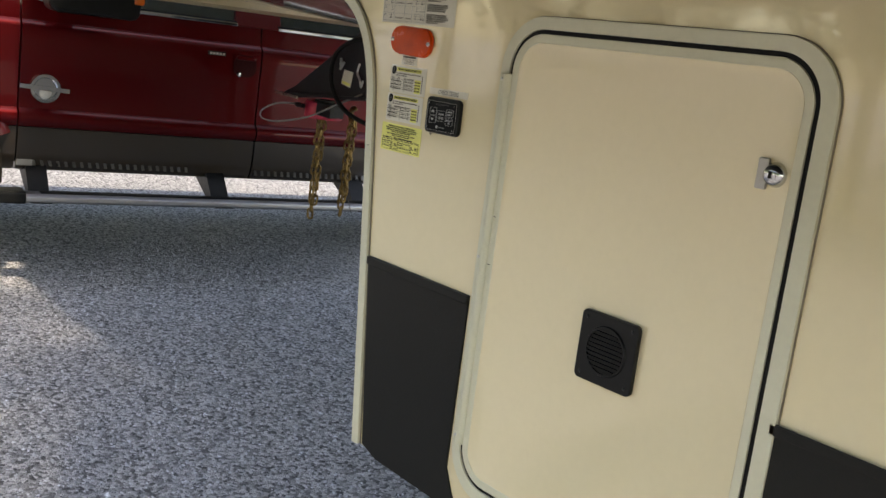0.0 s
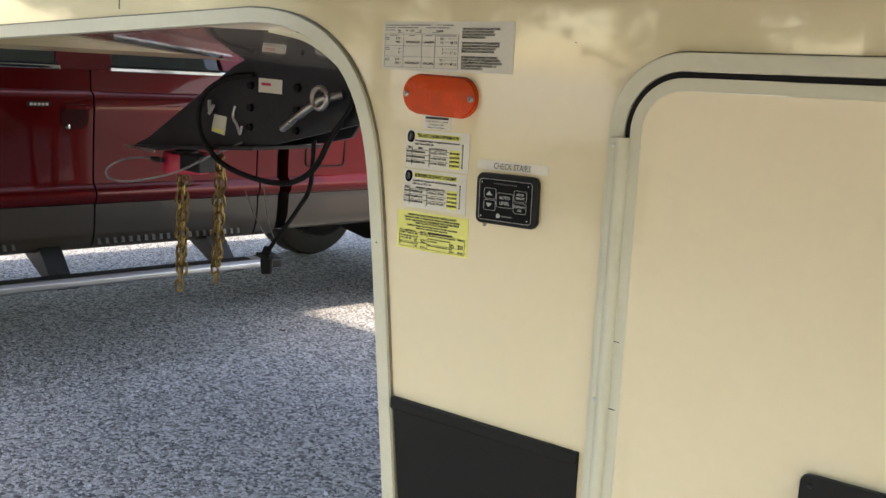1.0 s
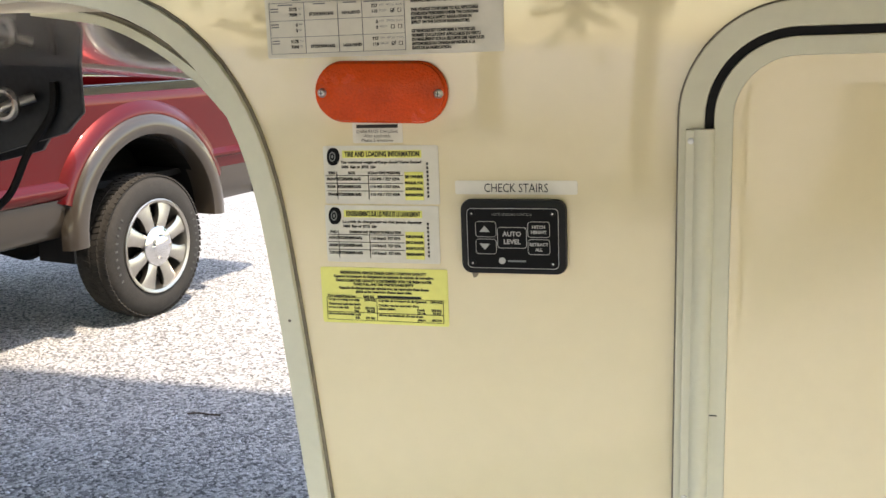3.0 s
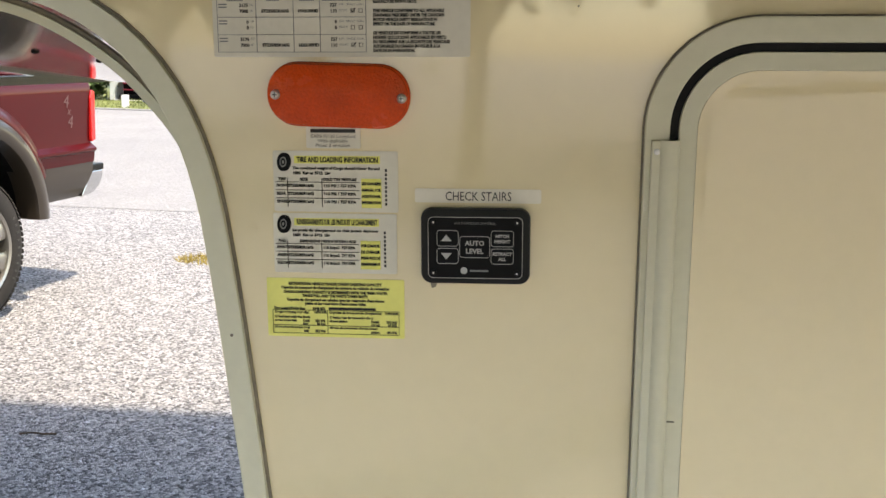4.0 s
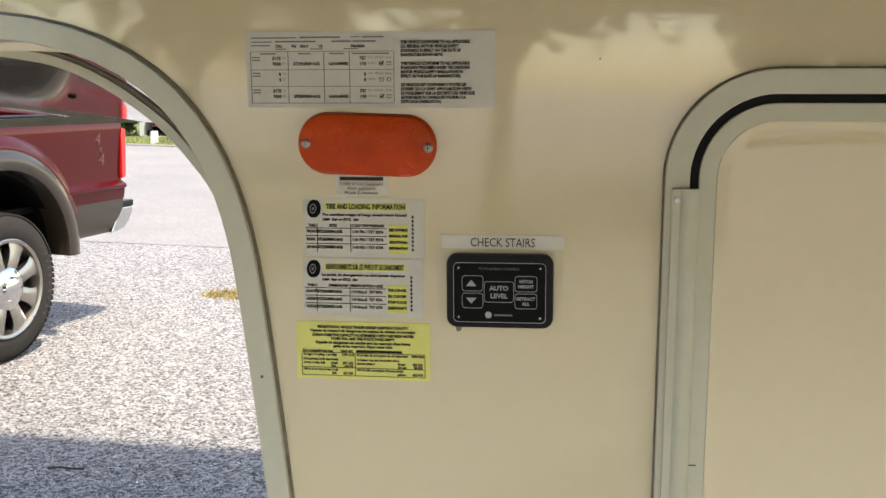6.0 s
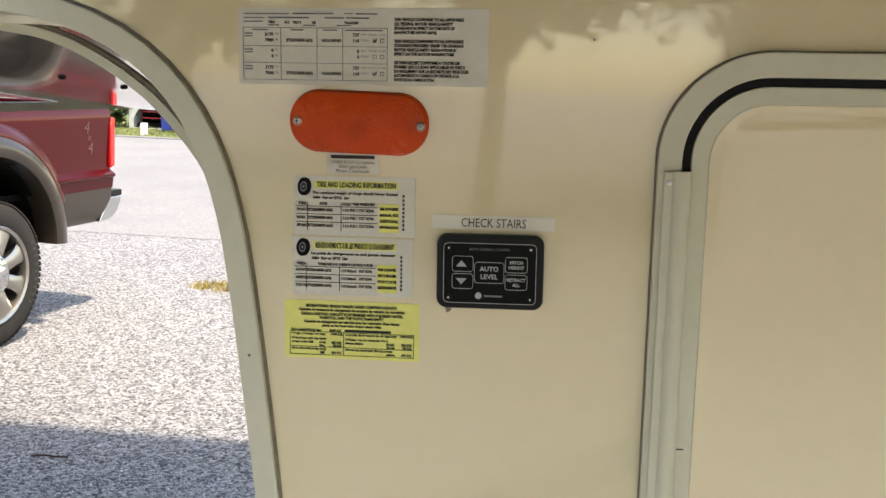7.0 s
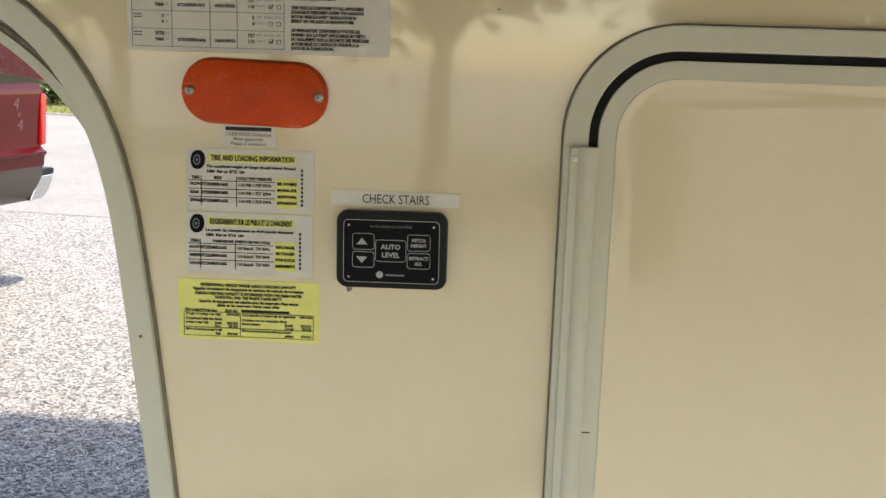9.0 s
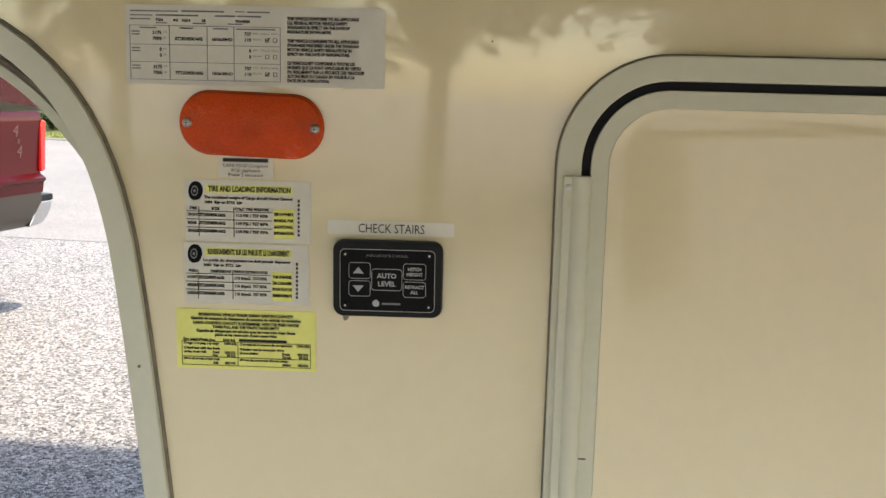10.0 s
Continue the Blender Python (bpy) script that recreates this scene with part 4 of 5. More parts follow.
# far side, tailgate, hood, floor
far = box(-1.20, 5.72, -2.03, -1.95, 0.65, 1.45)
part("far_side", far, RED, truck, bevel=0.02)
part("tailgate", box(-1.275, -1.20, -1.93, -0.10, 0.80, 1.45), RED, truck, bevel=0.01)
part("bed_front", box(1.44, 1.50, -1.93, -0.15, 0.80, 1.44), RED, truck)
part("bed_floor", box(-1.14, 1.44, -1.93, -0.15, 0.84, 0.88), UNDER, truck)
part("cab_floor", box(1.75, 4.3, -1.93, -0.12, 0.63, 0.70), UNDER, truck)
part("hood", prism([(4.2, 1.40), (4.2, 1.53), (4.9, 1.50), (5.6, 1.42), (5.74, 1.30), (5.74, 1.22)], -1.95, -0.06), RED, truck, bevel=0.02)
part("grille", box(5.70, 5.80, -1.85, -0.2, 0.75, 1.30), CHROME, truck, bevel=0.02)
# hidden plate added to stop sun falling through between cab and bed
part("gap_sun_block", box(1.43, 1.76, -1.93, -0.12, 0.70, 0.80), UNDER, truck)
part("frame_rail", box(-1.1, 5.4, -0.62, -0.52, 0.60, 0.74), UNDER, truck)
part("frame_rail", box(-1.1, 5.4, -1.52, -1.42, 0.60, 0.74), UNDER, truck)
part("rear_axle", sweep([(0, -0.2, 0.42), (0, -0.85, 0.42), (0, -1.05, 0.42), (0, -1.85, 0.42)], [0.06, 0.06, 0.15, 0.06], 12), UNDER, truck, smooth=True)
part("spare_tank", lathe([(0.0, -0.9), (0.20, -0.9), (0.24, -0.85), (0.24, -0.4), (0.20, -0.35), (0, -0.35)], 20, "y", (0.95, 0, 0.72)), UNDER, truck, smooth=True)
part("mudflap", box(0.60, 0.615, -0.30, -0.03, 0.46, 0.70), RUBBER, truck)
# cab: roof, pillars, glass
roof = part("cab_roof", prism([(1.80, 1.90), (1.95, 1.985), (3.4, 2.0), (3.75, 1.95), (3.78, 1.90)], -1.80, -0.24), RED, truck, bevel=0.03)


def pillar(s0, s1, b0, b1, parent):
    """A pillar that leans in and back from the sill to the roof; s0 to s1 at the sill, b0 to b1 at the roof."""
    bm = bmesh.new()
    vs = [bm.verts.new(p) for p in ((s0, -0.05, 1.55), (s1, -0.05, 1.55), (s1, -0.11, 1.55), (s0, -0.11, 1.55), (b0, -0.23, 1.955), (b1, -0.23, 1.955), (b1, -0.29, 1.955), (b0, -0.29, 1.955))]
    for f in ((0, 1, 5, 4), (1, 2, 6, 5), (2, 3, 7, 6), (3, 0, 4, 7), (0, 3, 2, 1), (4, 5, 6, 7)):
        bm.faces.new([vs[i] for i in f])
    return part("pillar", bm, RED, parent, bevel=0.006)


pillar(1.76, 1.95, 1.86, 2.02, truck)
pillar(2.60, 2.90, 2.62, 2.84, truck)
pillar(3.98, 4.09, 3.42, 3.54, truck)


def glass(s0, s1, b0, b1, parent):
    bm = bmesh.new()
    vs = [bm.verts.new(p) for p in ((s0, -0.072, 1.556), (s1, -0.072, 1.556), (b1, -0.246, 1.94), (b0, -0.246, 1.94), (s0, -0.078, 1.556), (s1, -0.078, 1.556), (b1, -0.252, 1.94), (b0, -0.252, 1.94))]
    for f in ((0, 1, 2, 3), (7, 6, 5, 4), (0, 4, 5, 1), (1, 5, 6, 2), (2, 6, 7, 3), (3, 7, 4, 0)):
        bm.faces.new([vs[i] for i in f])
    o = part("window_pane", bm, CARGLASS, parent, "tinted side window")
    o.visible_shadow = False
    return o


glass(1.93, 2.62, 2.0, 2.64, r_door)
glass(2.89, 4.0, 2.82, 3.46, f_door)
for s0, s1, d in ((1.92, 2.625, r_door), (2.885, 4.0, f_door)):
    part("chrome_strip", box(s0, s1, -0.062, -0.040, 1.548, 1.568), CHROME, d, "bright window moulding", bevel=0.004)
    part("glass_rubber", box(s0, s1, -0.072, -0.058, 1.566, 1.578), RUBBER, d)
part("cab_lining", box(1.80, 3.9, -1.78, -1.76, 0.72, 1.90), UNDER, truck)
part("cab_back", box(1.76, 1.80, -1.80, -0.12, 0.72, 1.90), UNDER, truck)
for s in (2.15, 3.15):
    part("car_seat", box(s - 0.08, s + 0.10, -0.75, -0.25, 0.9, 1.62), UNDER, truck, bevel=0.04)
    part("car_seat", box(s - 0.08, s + 0.10, -1.6, -1.1, 0.9, 1.62), UNDER, truck, bevel=0.04)


# wheel arch flare and liner
def flare(sc, parent):
    bm = bmesh.new()
    sec = [(0.572, -0.10), (0.572, 0.030), (0.582, 0.056), (0.610, 0.068), (0.650, 0.066), (0.690, 0.054), (0.712, 0.028), (0.718, -0.02)]
    cols = []
    for i in range(41):
        a = math.pi * (-0.02 + 1.04 * i / 40)
        cols.append([bm.verts.new((sc + (r * 0.985) * math.cos(a), w, 0.60 + (r * 0.955) * math.sin(a))) for r, w in sec])
    for p, q in zip(cols, cols[1:]):
        for i in range(len(sec)):
            j = (i + 1) % len(sec)
            bm.faces.new((p[i], p[j], q[j], q[i]))
    bm.faces.new(cols[0])
    bm.faces.new(cols[-1])
    bulge = bmesh.new()
    ring = []
    for i in range(37):
        a = math.pi * (0.10 + 0.80 * i / 36)
        ring.append([bulge.verts.new((sc + r * 0.985 * math.cos(a), w, 0.60 + r * 0.955 * math.sin(a))) for r, w in ((0.700, -0.05), (0.705, 0.034), (0.722, 0.036), (0.745, 0.024), (0.790, 0.0), (0.815, -0.05))])
    for p, q in zip(ring, ring[1:]):
        for i in range(6):
            j = (i + 1) % 6
            bulge.faces.new((p[i], p[j], q[j], q[i]))
    part("arch_bulge", bulge, RED, parent, smooth=True)
    part("arch_flare", bm, TAN, parent, "warm grey wheel-arch flare", smooth=True)
    bm = bmesh.new()
    ring = []
    for i in range(25):
        a = math.pi * i / 24
        ring.append([bm.verts.new((sc + r * math.cos(a), w, 0.58 + r * 0.95 * math.sin(a))) for r, w in ((0.578, -0.05), (0.578, -0.48), (0.605, -0.48), (0.605, -0.05))])
    for p, q in zip(ring, ring[1:]):
        for i in range(4):
            j = (i + 1) % 4
            bm.faces.new((p[i], p[j], q[j], q[i]))
    part("arch_liner", bm, UNDER, parent)
    back = [(sc + 0.61 * math.cos(math.pi * k / 16), 0.60 + 0.57 * math.sin(math.pi * k / 16)) for k in range(17)]
    part("arch_back", prism(back, -0.50, -0.47), UNDER, parent)


flare(0.0, bed)
flare(FR, fender)


def wheel(s, w, flip):
    """Tyre on an eight-spoke alloy rim; w is the outer face."""
    hub = new("wheel")
    hub.parent = truck
    hub.matrix_local = pose(s, w, 0.452, 0, 0, 180 if flip else 0) @ Matrix.Scale(1.056, 4)
    R, T = 0.428, 0.27
    tyre = part("tyre", lathe([(0.262, -0.02), (0.285, -0.004), (0.33, 0.0), (0.375, -0.006), (0.405, -0.022), (0.420, -0.045), (0.424, -0.09), (0.425, -T / 2), (0.424, -0.18), (0.420, -T + 0.045), (0.405, -T + 0.02), (0.33, -T), (0.262, -T + 0.02)], 56, "y", closed=True), TYREM, hub, "black all-terrain tyre", smooth=True)
    bm = bmesh.new()
    for k in range(76):
        a = 2 * math.pi * k / 76
        for j, (d, dw) in enumerate(((-0.040, 0.040), (-0.095, 0.044), (-0.150, 0.044), (-0.205, 0.042))):
            aa = a + (j % 2) * math.pi / 76
            r0 = 0.4265 if j in (1, 2) else 0.4195
            m = Matrix.Rotation(-aa, 4, "Y") @ Matrix.Translation((r0, d, 0)) @ pose(0, 0, 0, 14 if j % 2 else -14, 0, 0)
            box(-0.006, 0.0022, -dw / 2, dw / 2, -0.0135, 0.0135, bm, m)
    part("tread", bm, TYREM, tyre)
    for k in range(48):
        if k % 24 < 9:
            a = math.radians(k * 7.5 + 155)
            bm = box(-0.010, 0.010, -0.001, 0.0012, -0.006, 0.006, None, Matrix.Rotation(-a, 4, "Y") @ Matrix.Translation((0.350, 0.0, 0)))
            part("sidewall_mark", bm, mat_mark, tyre)
    rim = part("rim", lathe([(0.262, -0.012), (0.268, -0.004), (0.262, 0.0), (0.248, -0.006), (0.240, -0.03), (0.225, -0.10), (0.215, -0.16), (0.0, -0.16), (0.0, -0.17), (0.225, -0.17), (0.262, -0.06)], 48, "y", closed=True), ALU, hub, "polished eight-spoke alloy rim", smooth=True)
    rim.matrix_local = pose(0, 0.007, 0) @ Matrix.Diagonal((1.055, 1, 1.055, 1))
    # brake disc, widened in black to give the spoke windows their shade
    part("brake_disc_shade", lathe([(0.0, -0.10), (0.205, -0.10), (0.216, -0.105), (0.216, -0.15), (0, -0.15)], 32, "y"), UNDER, rim)
    for k in range(8):
        a = 2 * math.pi * k / 8 + 0.39
        bm = bmesh.new()
        ring = []
        for r, hw, d, th in ((0.080, 0.036, -0.016, 0.06), (0.125, 0.037, -0.008, 0.06), (0.165, 0.039, -0.006, 0.055), (0.200, 0.045, -0.008, 0.05), (0.226, 0.055, -0.012, 0.045), (0.250, 0.072, -0.016, 0.04)):
            ring.append([bm.verts.new(Matrix.Rotation(-a, 3, "Y") @ Vector(p)) for p in ((r, d - 0.010, -hw), (r, d, -hw * 0.55), (r, d, hw * 0.55), (r, d - 0.010, hw), (r, d - th, hw * 0.8), (r, d - th, -hw * 0.8))])
        for p, q in zip(ring, ring[1:]):
            for i in range(6):
                j = (i + 1) % 6
                bm.faces.new((p[i], p[j], q[j], q[i]))
        bm.faces.new(ring[0])
        bm.faces.new(ring[-1])
        part("spoke", bm, ALU, rim, smooth=True)
    part("hub_cap", lathe([(0.0, 0.034), (0.040, 0.032), (0.060, 0.024), (0.068, 0.010), (0.098, 0.004), (0.113, -0.006), (0.116, -0.03), (0.116, -0.08), (0, -0.08)], 28, "y"), CHROME, rim, "chrome centre cap", smooth=True)
    for k in range(8):
        a = 2 * math.pi * k / 8
        part("wheel_nut", lathe([(0.0, 0.0), (0.007, -0.001), (0.009, -0.006), (0.009, -0.02)], 6, "y", (0.077 * math.cos(a), 0.006, 0.077 * math.sin(a))), CHROME, rim)
    return hub


mat_mark = mat("pale_tyre_mark", (0.045, 0.043, 0.041), 0.7, vary=0.2, scale=40)
wheel(-0.02, 0.035, False)
wheel(FR, 0.02, False)
wheel(0.0, -2.05, True)
wheel(FR, -2.05, True)

# side step and rocker slats
step = part("side_step", prism([(0.07, 0.505), (0.075, 0.53), (0.19, 0.532), (0.215, 0.52), (0.215, 0.495), (0.19, 0.482), (0.09, 0.482)], 1.80, 4.06, "x"), STEPM, truck, "bright side step with black end caps", bevel=0.006)
part("step_pad", box(1.88, 3.98, 0.10, 0.17, 0.531, 0.535), RUBBER, step)
part("end_cap", box(4.06, 4.20, 0.065, 0.22, 0.48, 0.545), PLASTIC, step, bevel=0.012)
part("end_cap", box(1.70, 1.80, 0.065, 0.22, 0.48, 0.535), PLASTIC, step, bevel=0.012)
for s in (3.98, 2.95, 2.0):
    part("step_bracket", prism([(-0.25, 0.66), (-0.25, 0.60), (0.06, 0.49), (0.20, 0.482), (0.20, 0.50), (0.10, 0.53), (-0.04, 0.66)], s - 0.055, s + 0.055, "x"), PLASTIC, step)
for s0, s1, n in ((3.12, 3.98, 21), (1.84, 2.68, 20)):
    for k in range(n):
        s = s0 + (s1 - s0) * k / (n - 1)
        bm = bmesh.new()
        vs = [bm.verts.new(p) for p in ((s, -0.022, 0.650), (s + 0.016, -0.022, 0.650), (s + 0.026, -0.012, 0.682), (s + 0.010, -0.012, 0.682), (s, -0.06, 0.650), (s + 0.016, -0.06, 0.650), (s + 0.026, -0.05, 0.682), (s + 0.010, -0.05, 0.682))]
        for f in ((0, 1, 2, 3), (7, 6, 5, 4), (0, 4, 5, 1), (1, 5, 6, 2), (2, 6, 7, 3), (3, 7, 4, 0)):
            bm.faces.new([vs[i] for i in f])
        part("rocker_slat", bm, ALU, truck)
part("rocker_plate", box(4.0, 4.085, -0.05, -0.018, 0.648, 0.688), ALU, truck, bevel=0.006)

# door furniture
part("handle_recess", prism(round_rect(2.76, 2.90, 1.255, 1.385, 0.05, 6), -0.012, 0.002), REDSHADE, f_door, "handle recess with its shade painted as darker red")
part("door_handle", box(2.775, 2.89, 0.0, 0.028, 1.355, 1.380), RED, f_door, bevel=0.008)
part("key_lock", lathe([(0.0, 0.012), (0.013, 0.010), (0.015, 0.0)], 16, "y", (2.87, 0, 1.268)), CHROME, f_door)
part("keypad_strip", box(2.955, 3.065, -0.008, 0.004, 1.365, 1.390), PLASTIC, f_door, bevel=0.004)
for k in range(5):
    part("keypad_key", box(2.965 + 0.019 * k, 2.979 + 0.019 * k, 0.002, 0.006, 1.371, 1.384), SCREW, f_door)
part("handle_recess", prism(round_rect(1.80, 1.94, 1.255, 1.385, 0.05, 6), -0.012, 0.002), REDSHADE, r_door)
part("door_handle", box(1.815, 1.93, 0.0, 0.028, 1.355, 1.380), RED, r_door, bevel=0.008)
badge = part("round_badge", lathe([(0.0, 0.004), (0.058, 0.004), (0.062, 0.010), (0.078, 0.010), (0.080, 0.0), (0.080, -0.02), (0.0, -0.02)], 32, "y", (3.955, 0, 1.085)), CHROME, f_door, "round chrome badge with a cross bar", smooth=True)
part("badge_bar", prism([(3.83, 1.068), (4.09, 1.082), (4.09, 1.106), (3.83, 1.092)], -0.005, 0.016), CHROME, badge)
part("badge_core", lathe([(0.0, 0.012), (0.03, 0.011), (0.034, 0.004)], 20, "y", (3.955, 0, 1.06)), SCREW, badge)
mirror = part("door_mirror", prism(round_rect(3.56, 4.02, 1.515, 1.80, 0.05, 5), 0.16, 0.36), PLASTIC, truck, "black towing mirror with an orange marker", bevel=0.02)
part("mirror_arm", box(3.80, 3.92, -0.06, 0.17, 1.56, 1.60), PLASTIC, mirror, bevel=0.01)
part("mirror_arm", box(3.80, 3.92, -0.06, 0.17, 1.70, 1.73), PLASTIC, mirror, bevel=0.01)
part("marker", box(3.545, 3.60, 0.20, 0.364, 1.60, 1.70), MIRRORORANGE, mirror, bevel=0.01)
fuel = part("fuel_door", ring_plate(round_rect(1.10, 1.40, 1.005, 1.215, 0.03, 5), round_rect(1.108, 1.392, 1.013, 1.207, 0.026, 5), -0.03, -0.011), UNDER, bed, "fuel filler flap outline")
# rear end
part("tail_lamp", prism([(-1.296, 1.015), (-1.304, 1.345), (-1.264, 1.356), (-1.250, 1.30), (-1.250, 1.003)], -0.11, 0.004), TAILRED, truck, "red tail lamp", bevel=0.008)
bump = part("rear_bumper", prism([(-1.252, 0.796), (-1.392, 0.796), (-1.386, 0.755), (-1.345, 0.690), (-1.270, 0.645), (-1.135, 0.632), (-1.135, 0.645)], -1.99, -0.015), CHROME, truck, "chrome rear bumper with dark step top", bevel=0.02)
part("bumper_step", box(-1.400, -1.250, -1.99, -0.010, 0.797, 0.842), PLASTIC, bump, bevel=0.01)
for text, at, up, high, out in (("4", -0.985, 1.250, 0.082, -0.0050), ("x", -1.020, 1.200, 0.052, -0.0085), ("4", -1.030, 1.112, 0.082, -0.0110)):
    words(text, 0, 0, high, DECAL, bed_end, 0, 0, "CENTER", "decal").matrix_local = pose(at, out, up, 0, 0, 180) @ pose(0, 0, 0, 0, 12, 0)


# cab, step and slats ride a little lower than the bed
for o in truck.children:
    if o.name.split(".")[0] in ("cab_corner", "rear_door", "front_door", "front_fender", "cab_roof", "pillar", "door_mirror", "side_step", "rocker_slat", "rocker_plate", "hood"):
        o.location.z = -0.022


# ---- trees, verge and distance ----
def leaf_mesh(name, center, radius, clumps, per, size, rng, squash=0.75):
    """A crown of many small leaves in uneven clumps."""
    vs, fs = [], []
    for _ in range(clumps):
        a, u, r = rng.uniform(0, 6.283), rng.uniform(-1, 1), radius * rng.uniform(0.25, 1.0) ** 0.6
        h = math.sqrt(1 - u * u)
        c = Vector(center) + Vector((r * h * math.cos(a), r * h * math.sin(a), r * u * squash))
        cr = radius * rng.uniform(0.12, 0.26)
        for _ in range(per):
            p = c + Vector((rng.gauss(0, cr * 0.55), rng.gauss(0, cr * 0.55), rng.gauss(0, cr * 0.42)))
            d = Vector((rng.uniform(-1, 1), rng.uniform(-1, 1), rng.uniform(-0.8, 0.4))).normalized()
            w = d.cross(Vector((rng.uniform(-1, 1), rng.uniform(-1, 1), rng.uniform(0.2, 1)))).normalized()
            s = size * rng.uniform(0.6, 1.3)
            n = len(vs)
            vs += [p, p + d * s * 0.5 + w * s * 0.30, p + d * s, p + d * s * 0.5 - w * s * 0.30]
            fs.append((n, n + 1, n + 2, n + 3))
    me = bpy.data.meshes.new(name)
    me.from_pydata(vs, [], fs)
    me.materials.append(LEAF)
    return me


def tree(x, y, crown, radius, seed, leaf=0.17, clumps=95, per=80, label="broad-leaved tree with a full green crown, mostly out of view"):
    rng = random.Random(seed)
    t = thing("tree", label, "tree", "yard trees", at=pose(x, y, 0))
    c = Vector(crown)
    fork = Vector((c.x * 0.45, c.y * 0.45, c.z * 0.5))
    bm = sweep(spline([(0, 0, -0.05), (0.05, 0.02, 0.5), tuple(fork * 0.6), tuple(fork)], 5), [0.27 - 0.10 * k / 15 for k in range(16)], 10)
    for k in range(7):
        a = 6.283 * k / 7 + rng.uniform(-0.3, 0.3)
        end = c + Vector((math.cos(a), math.sin(a), rng.uniform(-0.3, 0.6))) * radius * 0.75
        mid = fork.lerp(end, 0.5) + Vector((0, 0, 0.35))
        line = spline([tuple(fork - Vector((0, 0, 0.2))), tuple(mid), tuple(end)], 4)
        sweep(line, [0.12 * (1 - 0.85 * i / (len(line) - 1)) for i in range(len(line))], 6, bm)
    part("trunk", bm, BARK, t, smooth=True)
    o = new("crown", leaf_mesh("crown", crown, radius, clumps, per, leaf, rng))
    o.parent = t
    return t


# unseen tree, added so that its crown shades the near gravel
tree(2.2, -4.8, (-1.5, 2.95, 7.0), 1.75, 14, 0.13, 70, 90)
far_tree = tree(-16, 33, (0.3, 0.2, 6.0), 3.8, 13, 0.45, 70, 40)
for x, y, turn, s in ((-9, 36, 50, 1.1), (-23, 35, 120, 0.9), (-3, 34, 200, 1.0), (5, 37, 290, 1.15), (14, 35, 20, 1.0), (-31, 37, 160, 1.2), (-40, 34, 80, 1.0), (-50, 36, 250, 1.1), (-14, -16, 33, 1.2), (-4, -19, 140, 1.1), (7, -17, 260, 1.3), (16, -15, 300, 1.1), (-24, -8, 75, 1.2), (-26, 6, 15, 1.1), (22, -4, 200, 1.2)):
    c = copy_thing(far_tree, pose(x, y, 0, 0, 0, turn))
    c.scale = (s, s, s)

# unseen row behind the camera, added to block low sky light on the wall
for k in range(9):
    s = 0.55 + 0.16 * ((k * 7) % 5) / 4
    c = copy_thing(far_tree, pose(-16 + 3.9 * k, -10.6 - 1.5 * ((k * 3) % 4) / 3, 0, 0, 0, 67 * k))
    c.scale = (s, s, s)
for k in range(9):
    s = 0.75 + 0.2 * ((k * 5) % 4) / 3
    c = copy_thing(far_tree, pose(-14.5 - 1.8 * ((k * 3) % 4) / 3, -12.5 + 2.6 * k, 0, 0, 0, 83 * k))
    c.scale = (s, s, s)

verge = sheet("grass_verge", -300, 300, 23.0, 60, 0.03, GRASSM, 60, 8, "mown green grass verge across the road", "grass", 0.05)
kerb = part("kerb", box(-120, 120, 22.8, 23.0, 0.0, 0.04), ROADM, None, bevel=0.01)
tagged(kerb, "low pale concrete kerb along the road", "kerb", kind="structure")

# grass blades on the near part of the verge
rng = random.Random(5)
vs, fs = [], []
for _ in range(14000):
    x, y = rng.uniform(-26, -4), 23.05 + rng.uniform(0, 1) ** 1.5 * 7
    a, h = rng.uniform(0, 6.283), rng.uniform(0.03, 0.09)
    n = len(vs)
    vs += [(x - 0.012 * math.cos(a), y - 0.012 * math.sin(a), 0.02), (x + 0.012 * math.cos(a), y + 0.012 * math.sin(a), 0.02), (x + rng.uniform(-0.05, 0.05), y + rng.uniform(-0.05, 0.05), 0.03 + h)]
    fs.append((n, n + 1, n + 2))
me = bpy.data.meshes.new("grass_blades")
me.from_pydata(vs, [], fs)
me.materials.append(GRASSM)
tagged(new("grass_blades", me), "short uneven grass on the verge", "grass", kind="stuff")

# loose stones
vs, fs = [], []
for _ in range(42000):
    x, y = rng.uniform(-4.3, 0.1), rng.uniform(-0.9, 6.4)
    r = rng.uniform(0.004, 0.0095) * (1.5 if rng.random() < 0.04 else 1)
    a, sq = rng.uniform(0, 6.283), rng.uniform(0.55, 1.0)
    n = len(vs)
    for k in range(4):
        b = a + 1.571 * k + rng.uniform(-0.4, 0.4)
        vs.append((x + r * math.cos(b), y + r * sq * math.sin(b), rng.uniform(0.0, 0.003)))
    vs.append((x + rng.uniform(-0.4, 0.4) * r, y + rng.uniform(-0.4, 0.4) * r, r * rng.uniform(0.6, 1.1)))
    vs.append((x + rng.uniform(-0.6, 0.6) * r, y + rng.uniform(-0.6, 0.6) * r, r * rng.uniform(0.5, 1.0)))
    fs += [(n, n + 1, n + 4), (n + 1, n + 2, n + 5, n + 4), (n + 2, n + 3, n + 5), (n + 3, n, n + 4, n + 5)]
me = bpy.data.meshes.new("loose_gravel")
me.from_pydata(vs, [], fs)
me.materials.append(STONE)
tagged(new("loose_gravel", me), "loose grey angular gravel stones", "gravel", kind="stuff")

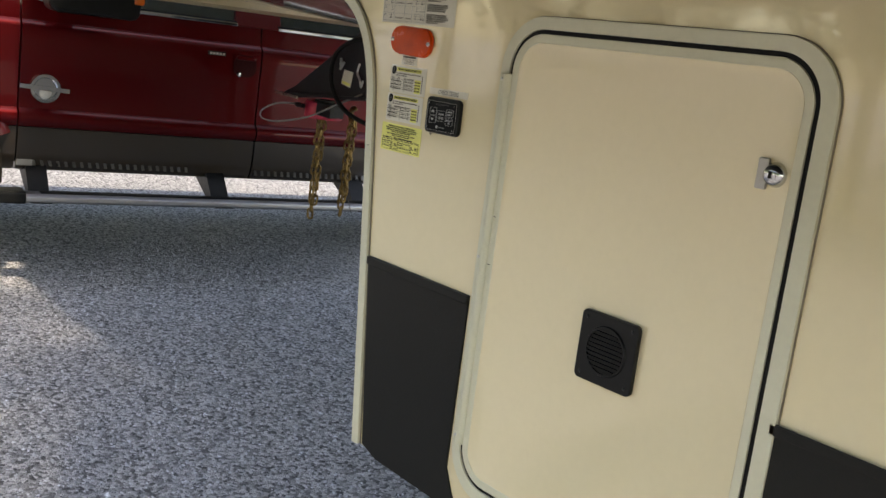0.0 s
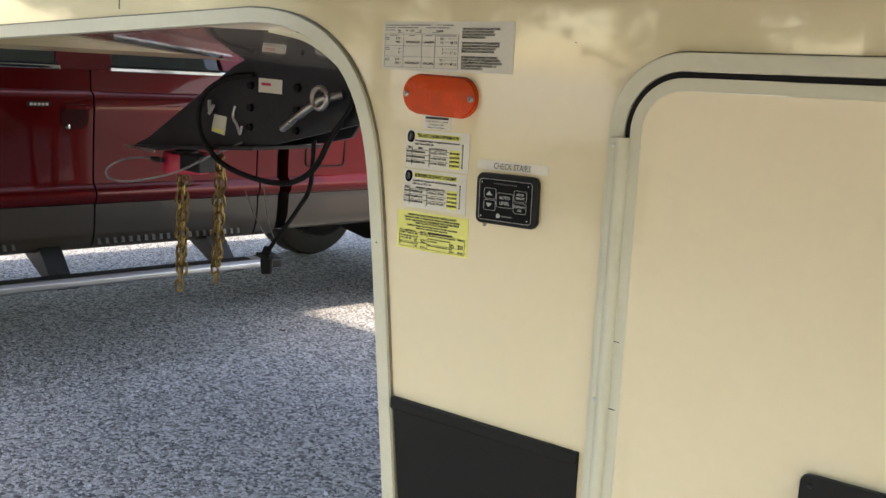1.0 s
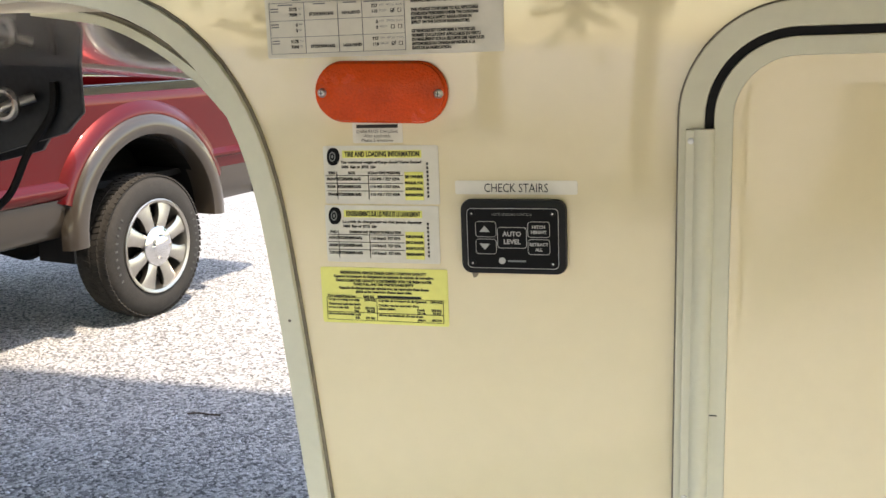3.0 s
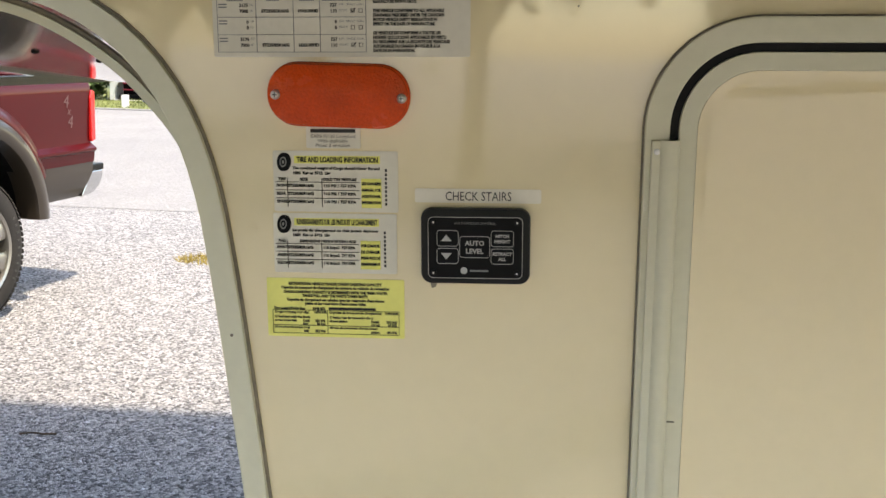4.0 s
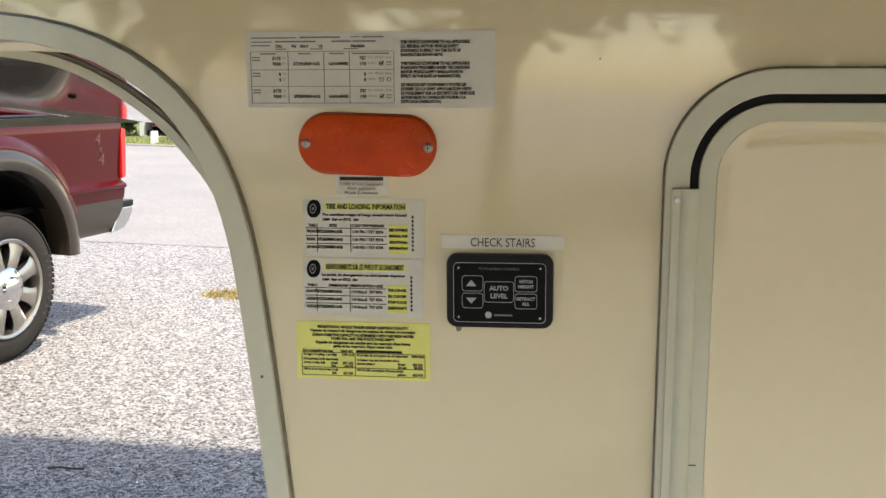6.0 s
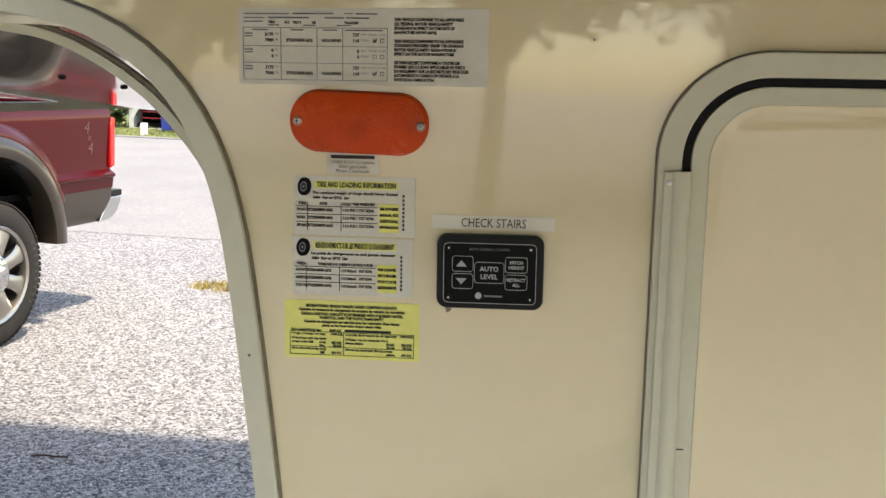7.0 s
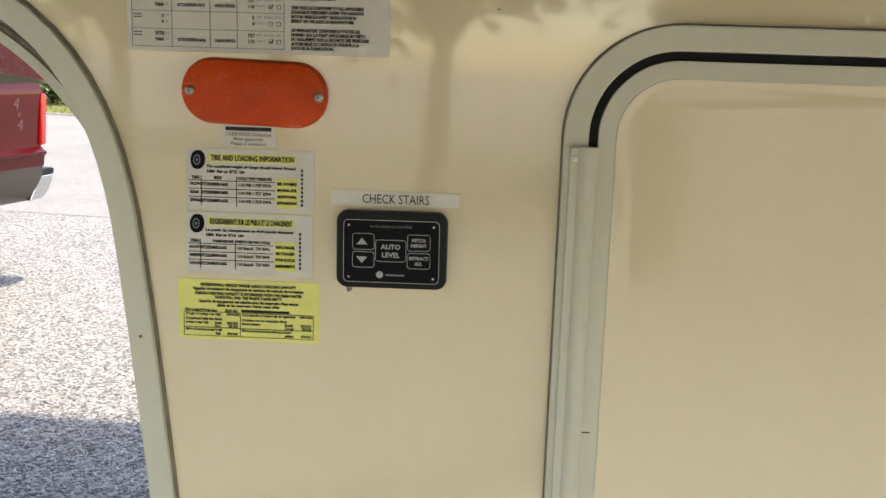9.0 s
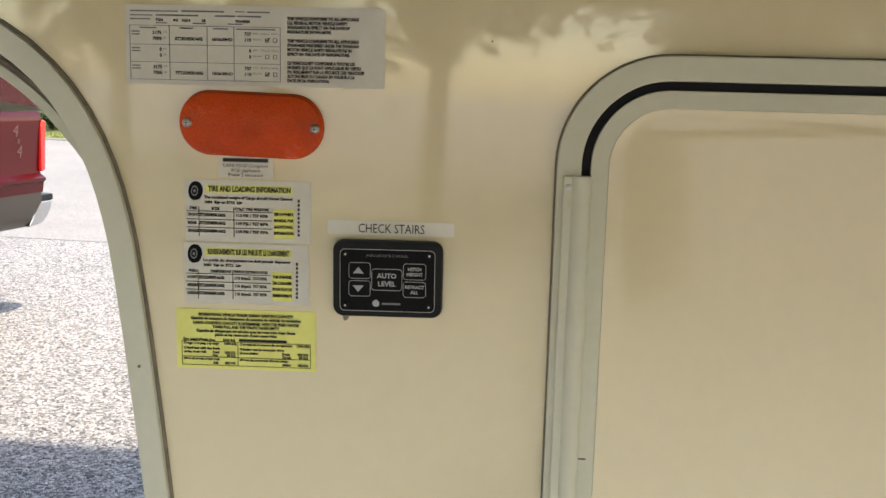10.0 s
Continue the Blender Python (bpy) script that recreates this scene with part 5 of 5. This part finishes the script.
# twigs and a dark chip on the gravel
for x, y, l, a in ((-1.79, 2.80, 0.16, 6), (-3.15, 2.74, 0.035, 20), (-0.95, 1.9, 0.09, -30)):
    rngs = [(-l / 2, 0, 0.004), (-l / 6, 0.004, 0.009), (l / 6, -0.004, 0.008), (l / 2, 0.006, 0.005)]
    o = part("twig", sweep(spline(rngs, 4), 0.0045, 6), TWIG)
    o.matrix_world = pose(x, y, 0.002, 0, 0, a)
    tagged(o, "dry brown twig lying on the gravel", "twig", "fallen twigs")

# ---- across the road ----
hedge = new("hedge", leaf_mesh("hedge", (0, 0, 0.9), 1.2, 60, 60, 0.16, random.Random(21), 0.7))
tagged(hedge, "dark clipped hedge on the far verge", "hedge", "far hedges")
hedge.matrix_world = pose(-12.7, 26.6, 0.1)
for x, y, a in ((-7.2, 26.8, 60), (-15.4, 26.9, 140), (-5.0, 26.6, 200), (-18.2, 26.2, 10), (-2.6, 26.7, 100)):
    copy_thing(hedge, pose(x, y, 0.1, 0, 0, a))
shelter = thing("garden_shelter", "white panelled garden shelter with a dark arched opening", "shelter", at=pose(-11.05, 26.4, 0.03, 0, 0, 0))
arc = [(0.50 * math.cos(math.pi * k / 16), 0.12 + 0.56 * math.sin(math.pi * k / 16)) for k in range(17)]
part("front_panel", prism([(-0.62, 0.0), (2.6, 0.0), (2.6, 1.5), (-0.62, 1.5)], 0.0, 0.05, holes=[[(0.50, 0.02)] + arc + [(-0.50, 0.02)]]), WHITEP, shelter, "white front panel")
part("back_panel", box(-0.62, 2.6, 0.85, 0.9, 0.0, 1.5), UNDER, shelter)
part("side_panel", box(-0.62, -0.58, 0.05, 0.85, 0.0, 1.5), WHITEP, shelter)
part("side_panel", box(2.56, 2.6, 0.05, 0.85, 0.0, 1.5), WHITEP, shelter)
part("roof", box(-0.75, 2.75, -0.12, 1.0, 1.5, 1.56), WHITEP, shelter, bevel=0.01)
for z in (0.28, 0.46):
    part("rack_bar", box(-0.35, 0.5, 0.25, 0.29, z, z + 0.03), PINK, shelter, "thin red rack bar")
part("bench", box(-0.5, 0.5, 0.35, 0.75, 0.0, 0.14), UNDER, shelter, bevel=0.02)


def bin_thing(name, x, y, material, label, w, h):
    b = thing(name, label, "bin", at=pose(x, y, 0.03, 0, 0, random.uniform(-20, 20)))
    bm = bmesh.new()
    lo, hi = w * 0.42, w * 0.5
    vs = [bm.verts.new((sx * r, sy * r, z)) for z, r in ((0.04, lo), (h, hi)) for sx, sy in ((-1, -1), (1, -1), (1, 1), (-1, 1))]
    for f in ((0, 1, 5, 4), (1, 2, 6, 5), (2, 3, 7, 6), (3, 0, 4, 7), (3, 2, 1, 0), (4, 5, 6, 7)):
        bm.faces.new([vs[i] for i in f])
    part("body", bm, material, b, bevel=0.02)
    part("lid", box(-w * 0.53, w * 0.53, -w * 0.53, w * 0.55, h, h + 0.06), material, b, bevel=0.02)
    for sx in (-1, 1):
        part("wheel", lathe([(0, -0.03), (0.09, -0.03), (0.09, 0.03), (0, 0.03)], 14, "x", (sx * w * 0.45, w * 0.4, 0.09)), RUBBER, b)
    return b


bin_thing("wheeled_bin", -10.15, 25.5, BLUEP, "blue plastic wheeled bin on the far verge", 0.36, 0.72)
bin_thing("wheeled_bin", -9.72, 25.3, TEALP, "teal plastic wheeled bin on the far verge", 0.36, 0.52)
post = part("marker_post", prism(round_rect(-0.08, 0.08, 0.0, 0.34, 0.03, 4), -0.05, 0.05), WHITEP)
post.matrix_world = pose(-9.95, 23.35, 0.02)
tagged(post, "short white marker post in the grass", "post")

# a dry weed tuft at the yard's edge
vs, fs = [], []
for _ in range(260):
    a, r = rng.uniform(0, 6.283), 0.16 * math.sqrt(rng.random())
    x, y, h, b = 1.5 * r * math.cos(a), r * math.sin(a), rng.uniform(0.02, 0.07), rng.uniform(0, 6.283)
    n = len(vs)
    vs += [(x - 0.006 * math.cos(b), y - 0.006 * math.sin(b), 0.0), (x + 0.006 * math.cos(b), y + 0.006 * math.sin(b), 0.0), (x + rng.uniform(-0.04, 0.04), y + rng.uniform(-0.04, 0.04), h)]
    fs.append((n, n + 1, n + 2))
me = bpy.data.meshes.new("weed_tuft")
me.from_pydata(vs, [], fs)
me.materials.append(WEEDM)
o = tagged(new("weed_tuft", me), "dry yellow weed tuft growing in the gravel", "weed")
o.matrix_world = pose(-2.23, 6.38, 0.0)
